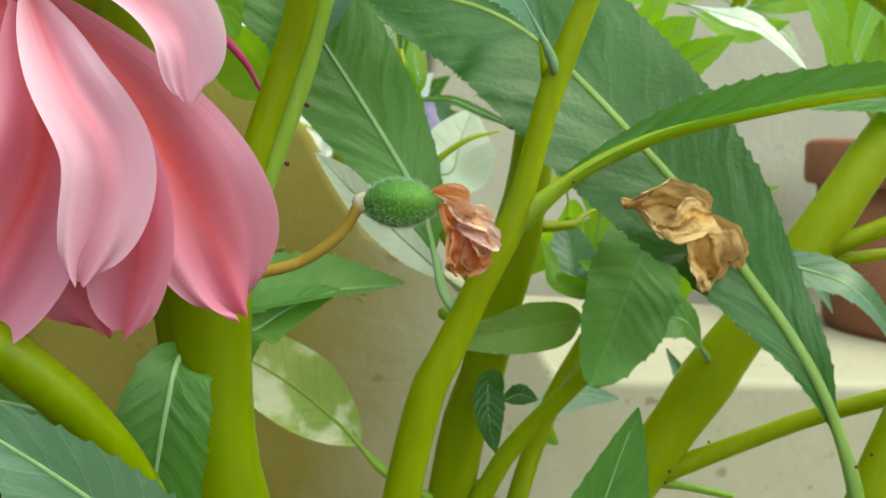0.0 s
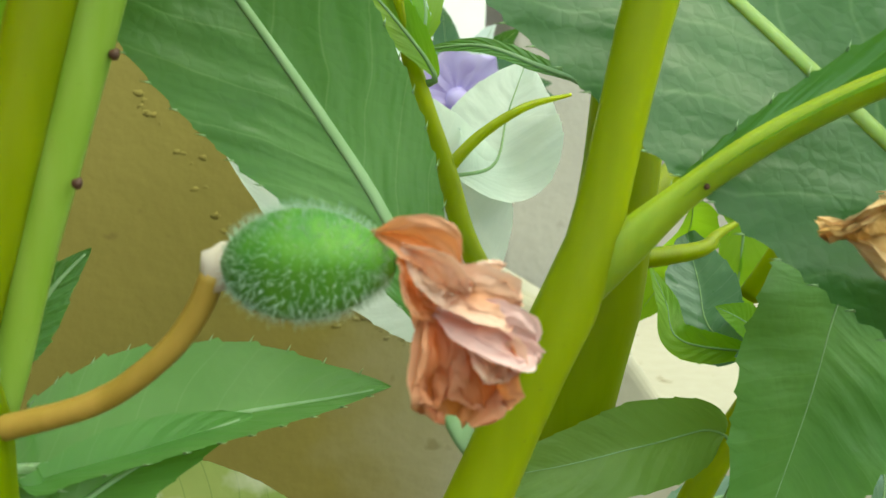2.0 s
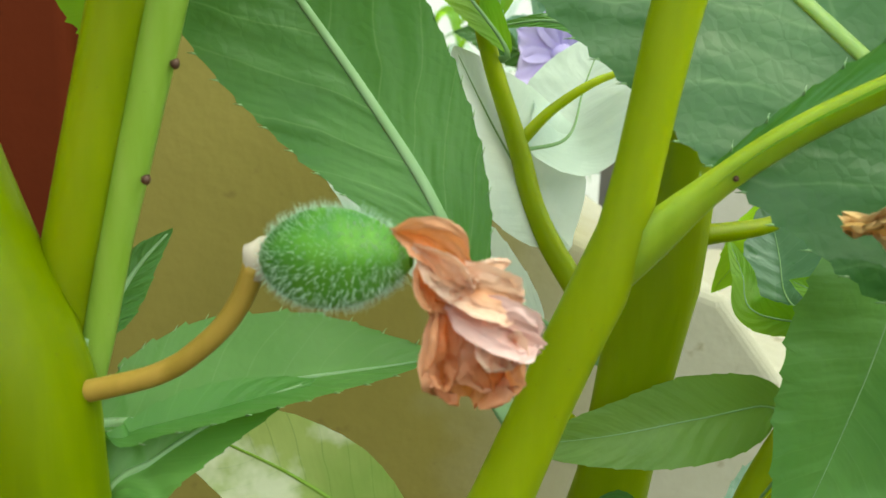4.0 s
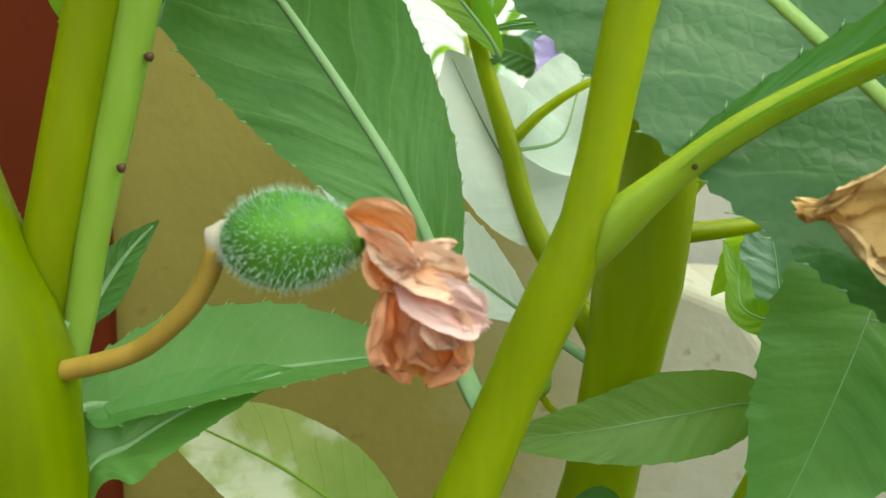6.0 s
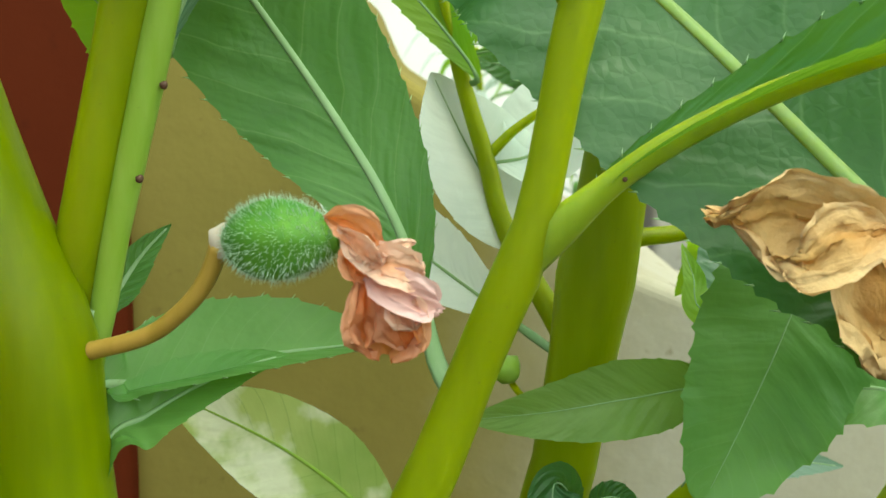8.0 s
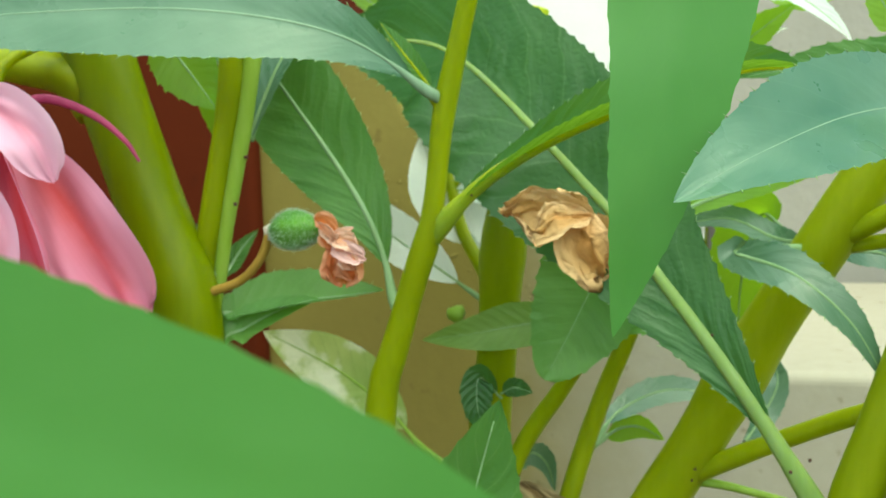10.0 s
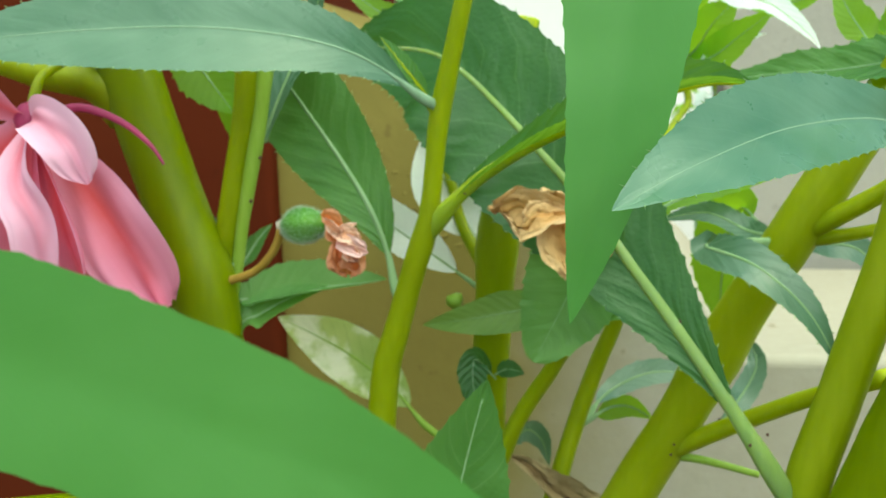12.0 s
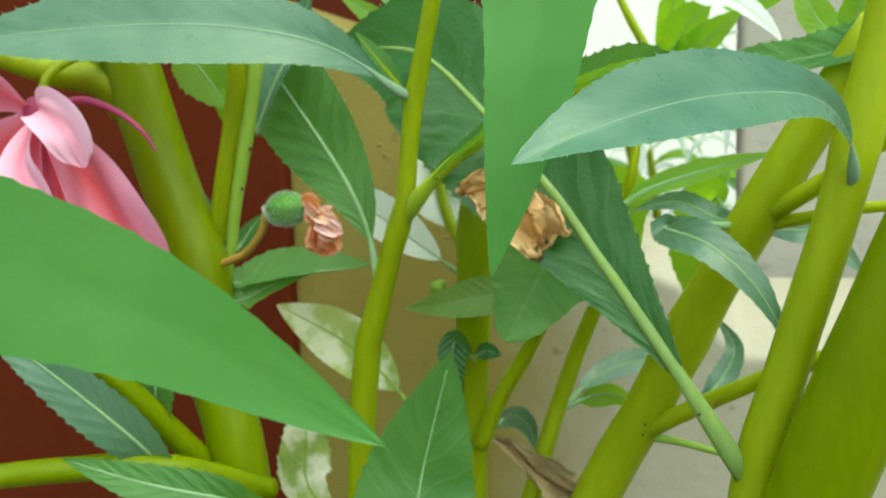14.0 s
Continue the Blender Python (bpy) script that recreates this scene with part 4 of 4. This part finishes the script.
leaf(plant_e, [(0.1250, 0.0360, 0.2922), (0.1174, 0.0500, 0.2922), (0.1057, 0.0560, 0.2970), (0.0916, 0.0600, 0.2944)], 0.0080, mat=M_LEAFBLUE, turn=40, fold=15, petiole=0.1, seed=35)
leaf(plant_e, [(0.1236, 0.0400, 0.2877), (0.1167, 0.0700, 0.2970), (0.1123, 0.0780, 0.2780), (0.1114, 0.0800, 0.2575)], 0.0215, mat=M_LEAFLIT, turn=0, fold=12, petiole=0.3, seed=36, label="yellow-green leaf with sunlight in its colour")
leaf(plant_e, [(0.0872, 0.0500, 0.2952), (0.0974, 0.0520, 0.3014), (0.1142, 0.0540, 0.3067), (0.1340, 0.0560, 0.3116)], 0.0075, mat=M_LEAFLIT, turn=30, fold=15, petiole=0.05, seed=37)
leaf(plant_e, [(0.1280, 0.0360, 0.2897), (0.1382, 0.0500, 0.2886), (0.1480, 0.0540, 0.2862), (0.1600, 0.0560, 0.2741)], 0.0085, mat=M_LEAFBLUE, turn=25, fold=12, petiole=0.1, seed=38)
leaf(plant_e, [(0.1059, 0.0440, 0.2317), (0.1163, 0.0700, 0.2340), (0.1232, 0.0780, 0.2457), (0.1174, 0.0800, 0.2567)], 0.0080, mat=M_LEAFBLUE, turn=0, fold=12, petiole=0.2, seed=39)
tube("twig", [(0.0843, 0.0700, 0.2847), (0.0875, 0.0660, 0.2944), (0.0914, 0.0640, 0.3072), (0.0931, 0.0660, 0.3198)], [0.0020, 0.0018, 0.0016, 0.0012], M_STEM, plant_d)
leaf(plant_e, [(0.1088, 0.0420, 0.2593), (0.0988, 0.0340, 0.2658), (0.0868, 0.0280, 0.2750), (0.0735, 0.0290, 0.2732), (0.0623, 0.0310, 0.2676)], 0.0115, mat=M_LEAFSOFT, turn=35, fold=12, petiole=0.3, seed=18, rib=0.0011)

# ---------- the stems at the far right ----------
plant_g = thing("balsam_plant", "stout balsam with two olive stems and a huge leaf", "plant", "balsam plants")
stem_to_soil(plant_g, [(0.1612, -0.0040, 0.3800), (0.1558, -0.0040, 0.3536), (0.1499, -0.0040, 0.3237), (0.1437, -0.0040, 0.2963), (0.1336, -0.0020, 0.2600), (0.1254, 0.0000, 0.2254)], [0.0042, 0.0046, 0.0049, 0.0051, 0.0052, 0.0056], mat=M_STEMGOLD, nodes=(0.2,), seed=13)
tube("stem", [(0.1658, -0.0200, 0.3083), (0.1560, -0.0180, 0.2813), (0.1456, -0.0140, 0.2514), (0.1355, -0.0080, 0.2179), (0.1269, -0.0020, 0.1809)], [0.0100, 0.0105, 0.0108, 0.0105, 0.0080], M_STEMOLD, plant_g, rings=40, sides=20, seed=15)
leaf(plant_g, [(0.1242, -0.0020, 0.2305), (0.1150, -0.0060, 0.2466), (0.0993, -0.0060, 0.2713), (0.0815, 0.0030, 0.2947), (0.0733, 0.0080, 0.3050), (0.0425, 0.0260, 0.3362), (0.0249, 0.0380, 0.3468), (-0.0057, 0.0520, 0.3499)], 0.0450, mat=M_LEAFDARK, turn=8, fold=9, petiole=0.14, rib=0.0026, fat=0.82, ribmat=M_RIBWIDE, bristle=0.0010, seed=40, peak=0.60, label="very large dark green leaf with pale midrib", wave=0.05)
leaf(plant_g, [(0.1473, -0.0060, 0.3030), (0.1437, -0.0200, 0.3167), (0.1342, -0.0340, 0.3244), (0.1144, -0.0560, 0.3242), (0.0969, -0.0780, 0.3191), (0.0845, -0.0920, 0.3134)], 0.0185, mat=M_LEAFDULL, turn=28, fold=16, petiole=0.14, rib=0.0017, fat=0.16, ribmat=M_RIBBLUE, tooth=0.5, bristle=0.0008, seed=41, label="drooping bluish-green leaf", peak=0.58)
leaf(plant_g, [(0.1560, 0.0010, 0.3520), (0.1637, 0.0150, 0.3400), (0.1550, 0.0250, 0.3391), (0.1381, 0.0370, 0.3371), (0.1233, 0.0470, 0.3369), (0.1071, 0.0560, 0.3356)], 0.0160, mat=M_LEAF, turn=48, fold=16, petiole=0.12, rib=0.0008, seed=42, wave=0.08, tooth=1.3, label="arching green leaf with pale sheen on top")

# ---------- near leaves at the bottom ----------
plant_h = thing("balsam_plant", "young balsam with broad soft green leaves", "plant", "balsam plants")
stem_to_soil(plant_h, [(0.0401, -0.0900, 0.2285), (0.0407, -0.0900, 0.2195), (0.0407, -0.0900, 0.2104)], [0.0026, 0.0028, 0.003], seed=17)
leaf(plant_h, [(0.0401, -0.0900, 0.2285), (-0.0021, -0.1566, 0.2990), (0.0266, -0.1631, 0.3105), (0.0518, -0.1641, 0.3062), (0.0681, -0.1631, 0.3007), (0.0868, -0.1602, 0.2899)], 0.0168, mat=M_LEAFYOUNG, tooth=0.35, turn=8, fold=4, petiole=0.5, rib=0, seed=44, label="broad soft green leaf close to the lens", peak=0.5)
leaf(plant_h, [(0.0403, -0.0900, 0.2274), (0.0421, -0.0300, 0.2076), (0.0416, -0.0170, 0.2254), (0.0452, -0.0145, 0.2423), (0.0512, -0.0140, 0.2641)], 0.0325, turn=-6, fold=14, petiole=0.3, seed=45, peak=0.45, label="upright green leaf with pale midrib")

# ---------- withered flower caught on the large leaf ----------
brown = thing("withered_flower", "dry brown crumpled flower caught on the large leaf", "flower")


def brown_lobe(pts, w, sd, cr, tn):
    petal(brown, pts, w, M_BROWN, turn=tn, cup=0.4, seed=sd + 20, wave=0.2, crumple=cr, frill=0.22, name="withered_petal", nu=48, half=14, peak=0.55)


brown_lobe([(0.0712, -0.0005, 0.3032), (0.0633, -0.0025, 0.3044), (0.0573, -0.0025, 0.3047), (0.0513, -0.0005, 0.3047)], 0.0125, 1, 0.0030, 20)
brown_lobe([(0.0706, -0.0025, 0.3035), (0.0651, -0.0065, 0.3033), (0.0603, -0.0065, 0.3010), (0.0574, -0.0035, 0.3000)], 0.0085, 2, 0.0022, -30)
brown_lobe([(0.0700, 0.0015, 0.3044), (0.0686, -0.0025, 0.2992), (0.0716, -0.0025, 0.2931), (0.0736, -0.0005, 0.2882)], 0.0150, 3, 0.0026, 10)
brown_lobe([(0.0716, 0.0035, 0.3033), (0.0742, 0.0015, 0.2996), (0.0770, -0.0005, 0.2955), (0.0794, -0.0005, 0.2924)], 0.0110, 4, 0.0026, -40)
brown_lobe([(0.0710, 0.0055, 0.3034), (0.0672, 0.0055, 0.3066), (0.0645, 0.0055, 0.3077), (0.0609, 0.0055, 0.3078)], 0.0060, 5, 0.0024, 40)

dry = thing("dry_leaf", "curled grey-brown dry leaf hanging on the stem", "leaf")
petal(dry, [(0.0441, 0.0500, 0.2207), (0.0509, 0.0520, 0.2166), (0.0621, 0.0520, 0.2077), (0.0807, 0.0500, 0.1965)], 0.0095, M_HUSK, turn=30, cup=0.8, seed=31, wave=0.35, crumple=0.0042, frill=0.16, name="blade", nu=64, half=14)

# ---------- high leaves, most with backlight or sheen put into their colour ---
tube("side_branch", [(0.1633, 0.0300, 0.3533), (0.1595, 0.0600, 0.3740), (0.1545, 0.1000, 0.3933), (0.1488, 0.1100, 0.3743), (0.1466, 0.1100, 0.3671)], [0.0040, 0.0034, 0.0028, 0.0022, 0.0018], M_STEM, plant_e)


def light_leaf(pts, w, mt, tn, sd):
    leaf(plant_e, pts, w, mat=mt, turn=tn, fold=12, petiole=0.08, seed=sd, rib=0.0006)


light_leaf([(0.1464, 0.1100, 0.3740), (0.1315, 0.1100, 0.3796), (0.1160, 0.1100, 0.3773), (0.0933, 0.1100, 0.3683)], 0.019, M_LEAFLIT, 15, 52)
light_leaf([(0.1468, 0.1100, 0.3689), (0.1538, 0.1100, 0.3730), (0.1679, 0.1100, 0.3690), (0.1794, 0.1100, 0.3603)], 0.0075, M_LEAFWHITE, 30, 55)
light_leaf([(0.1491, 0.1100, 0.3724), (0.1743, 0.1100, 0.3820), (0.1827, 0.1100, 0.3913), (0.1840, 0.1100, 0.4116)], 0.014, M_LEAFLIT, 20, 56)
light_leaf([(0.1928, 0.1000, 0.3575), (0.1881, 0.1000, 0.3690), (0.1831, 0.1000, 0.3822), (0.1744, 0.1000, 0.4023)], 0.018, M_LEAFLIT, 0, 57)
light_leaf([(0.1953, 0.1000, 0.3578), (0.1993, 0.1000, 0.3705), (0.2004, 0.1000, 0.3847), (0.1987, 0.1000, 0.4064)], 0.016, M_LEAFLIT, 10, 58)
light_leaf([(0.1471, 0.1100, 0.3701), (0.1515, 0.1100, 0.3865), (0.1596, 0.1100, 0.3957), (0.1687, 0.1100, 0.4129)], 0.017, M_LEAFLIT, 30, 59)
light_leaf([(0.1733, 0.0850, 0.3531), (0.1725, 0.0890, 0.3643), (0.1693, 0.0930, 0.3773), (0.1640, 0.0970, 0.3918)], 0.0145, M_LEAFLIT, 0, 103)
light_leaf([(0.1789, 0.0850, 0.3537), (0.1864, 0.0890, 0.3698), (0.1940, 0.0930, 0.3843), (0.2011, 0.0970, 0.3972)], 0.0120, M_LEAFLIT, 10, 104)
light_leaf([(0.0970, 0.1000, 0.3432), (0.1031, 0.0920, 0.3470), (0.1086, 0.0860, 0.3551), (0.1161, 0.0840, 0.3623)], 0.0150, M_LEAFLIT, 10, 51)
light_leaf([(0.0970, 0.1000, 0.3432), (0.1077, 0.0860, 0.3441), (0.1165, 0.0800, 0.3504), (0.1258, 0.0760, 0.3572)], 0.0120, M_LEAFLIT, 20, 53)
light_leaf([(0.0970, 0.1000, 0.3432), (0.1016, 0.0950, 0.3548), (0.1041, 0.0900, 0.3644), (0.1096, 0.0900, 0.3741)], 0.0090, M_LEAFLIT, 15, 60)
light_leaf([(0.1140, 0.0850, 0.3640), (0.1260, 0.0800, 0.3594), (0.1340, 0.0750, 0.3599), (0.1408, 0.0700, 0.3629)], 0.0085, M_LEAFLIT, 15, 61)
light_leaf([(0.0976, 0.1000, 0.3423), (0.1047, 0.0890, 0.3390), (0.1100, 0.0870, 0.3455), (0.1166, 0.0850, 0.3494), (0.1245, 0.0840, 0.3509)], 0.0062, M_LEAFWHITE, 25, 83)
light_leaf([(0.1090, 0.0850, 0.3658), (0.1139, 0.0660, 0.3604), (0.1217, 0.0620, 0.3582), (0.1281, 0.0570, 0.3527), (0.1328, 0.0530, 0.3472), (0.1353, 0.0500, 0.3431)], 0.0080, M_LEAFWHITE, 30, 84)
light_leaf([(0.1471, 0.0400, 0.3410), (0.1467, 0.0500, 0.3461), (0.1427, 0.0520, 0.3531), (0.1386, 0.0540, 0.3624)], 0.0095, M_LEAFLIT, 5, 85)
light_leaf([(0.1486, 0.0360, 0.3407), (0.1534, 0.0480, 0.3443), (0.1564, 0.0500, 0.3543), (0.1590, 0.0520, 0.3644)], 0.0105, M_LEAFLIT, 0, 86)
light_leaf([(0.0934, 0.1000, 0.3490), (0.0876, 0.0980, 0.3473), (0.0828, 0.0960, 0.3441), (0.0789, 0.0950, 0.3398)], 0.0050, M_LEAFBLUE, 35, 101)
tube("side_branch", [(0.0931, 0.0660, 0.3189), (0.0982, 0.0900, 0.3256), (0.1016, 0.1000, 0.3317), (0.0968, 0.1000, 0.3432), (0.0897, 0.1000, 0.3561), (0.0820, 0.1000, 0.3721)], [0.0012, 0.0012, 0.0013, 0.0015, 0.0016, 0.0012], M_STEM, plant_e)
tube("side_branch", [(0.1508, 0.0350, 0.3286), (0.1753, 0.0700, 0.3415), (0.1933, 0.1000, 0.3575)], [0.0022, 0.0020, 0.0018], M_STEM, plant_e)


def high_leaf(pts, w, mt, tn, sd):
    leaf(plant_d, pts, w, mat=mt, turn=tn, fold=12, petiole=0.08, seed=sd, rib=0.0006)


high_leaf([(-0.0212, 0.0200, 0.3186), (-0.0248, 0.0276, 0.3226), (-0.0311, 0.0290, 0.3288), (-0.0390, 0.0300, 0.3350)], 0.0125, M_LEAFLIT, -20, 63)
high_leaf([(0.0215, 0.0675, 0.3193), (0.0236, 0.0660, 0.3215), (0.0119, 0.0700, 0.3353), (-0.0037, 0.0750, 0.3485)], 0.0075, M_LEAFLIT, 10, 64)
high_leaf([(0.0212, 0.0680, 0.3206), (0.0211, 0.0700, 0.3302), (0.0140, 0.0750, 0.3417), (0.0059, 0.0800, 0.3546)], 0.0060, M_LEAFWHITE, 20, 65)
high_leaf([(0.0206, 0.0685, 0.3228), (0.0227, 0.0700, 0.3304), (0.0216, 0.0750, 0.3426), (0.0251, 0.0800, 0.3571)], 0.0070, M_LEAFLIT, -20, 66)
high_leaf([(0.0181, 0.0695, 0.3308), (0.0145, 0.0700, 0.3557), (0.0005, 0.0750, 0.3630), (-0.0162, 0.0800, 0.3748)], 0.0085, M_LEAFLIT, 20, 67)
high_leaf([(0.0176, 0.0697, 0.3325), (0.0167, 0.0700, 0.3593), (0.0072, 0.0750, 0.3703), (-0.0047, 0.0800, 0.3858)], 0.010, M_LEAF, 40, 68)


# ---------- plants beyond the walls, bright light put into many leaf colours ---
def far_plant(x, y, h, seed, leaves=26):
    r = random.Random(seed)
    pl = thing("balsam_plant", "bushy balsam beyond the wall, bright light painted into most leaves", "plant", "balsam plants")
    top = (x + r.uniform(-0.02, 0.02), y + r.uniform(-0.02, 0.02), SOIL + h)
    tube("stem", [(x, y, SOIL - 0.02), ((x + top[0]) / 2 + 0.01, y, SOIL + h / 2), top], [0.007, 0.006, 0.003], M_STEM, pl)
    for i in range(leaves):
        s = 0.35 + 0.65 * i / leaves
        b = np.array((x, y, SOIL)) * (1 - s) + np.array(top) * s
        an = i * 2.4 + r.uniform(-0.4, 0.4)
        L = r.uniform(0.07, 0.12)
        d = np.array((math.cos(an), math.sin(an), 0.0))
        p = [b, b + d * L * 0.3 + (0, 0, 0.02), b + d * L * 0.7 + (0, 0, 0.02), b + d * L + (0, 0, -0.02)]
        # mostly whitened or yellowed copies, so the leaf colour carries the brightness
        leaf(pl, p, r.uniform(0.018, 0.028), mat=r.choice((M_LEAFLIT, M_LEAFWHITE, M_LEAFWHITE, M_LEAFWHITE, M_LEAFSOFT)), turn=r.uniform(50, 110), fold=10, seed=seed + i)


def lilac_plant():
    pl = thing("flowering_plant", "low plant with a lilac flower and dark bluish leaves", "plant")
    c = np.array((0.0560, 0.2000, 0.3220))
    base = np.array((0.070, 0.416, SOIL - 0.02))
    top = c + (0.004, 0.010, -0.006)
    tube("stem", [base, (0.069, 0.414, 0.240), (0.066, 0.345, 0.318), top], [0.004, 0.0035, 0.003, 0.002], M_STEM, pl)
    r = random.Random(5)
    for i in range(16):
        s = 0.70 + 0.30 * i / 16
        b = np.array((0.066, 0.345, 0.318)) * (1 - s) + top * s
        an = math.pi * (0.05 + 0.9 * ((i * 0.618) % 1.0))
        d = np.array((math.cos(an), -0.25, 0.25 + 0.7 * math.sin(an)))
        d /= np.linalg.norm(d)
        n = r.uniform(0.026, 0.044)
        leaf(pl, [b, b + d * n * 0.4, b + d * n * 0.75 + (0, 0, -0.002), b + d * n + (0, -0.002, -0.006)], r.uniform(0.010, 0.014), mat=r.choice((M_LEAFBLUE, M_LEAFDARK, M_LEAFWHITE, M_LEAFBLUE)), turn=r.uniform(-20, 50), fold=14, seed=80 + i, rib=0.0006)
    fl = blob("flower", c, 0.004, M_LILAC, pl, "pale lilac flower")
    for i in range(7):
        an = i * 2 * math.pi / 7
        d = np.array((math.cos(an), -0.3, math.sin(an)))
        petal(fl, [c, c + d * 0.008, c + d * 0.017], 0.014, M_LILAC, turn=0, cup=0.2, seed=i, label="lilac petal", nu=14, half=5)


lilac_plant()
far_plant(0.05, 0.95, 0.30, 72)
far_plant(0.16, 0.85, 0.34, 73)
far_plant(-0.16, 0.80, 0.36, 74)

for p, pl in (((0.1127, -0.0098, 0.2493), plant_g), ((0.1165, -0.0098, 0.2521), plant_g), ((0.0967, -0.0045, 0.2775), plant_g), ((0.1092, 0.0405, 0.2384), plant_e), ((0.0964, 0.0388, 0.2307), plant_e), ((0.0956, 0.0388, 0.2275), plant_e)):
    blob("gland", p, 0.00042, M_SPECK, pl, rough=0.3)
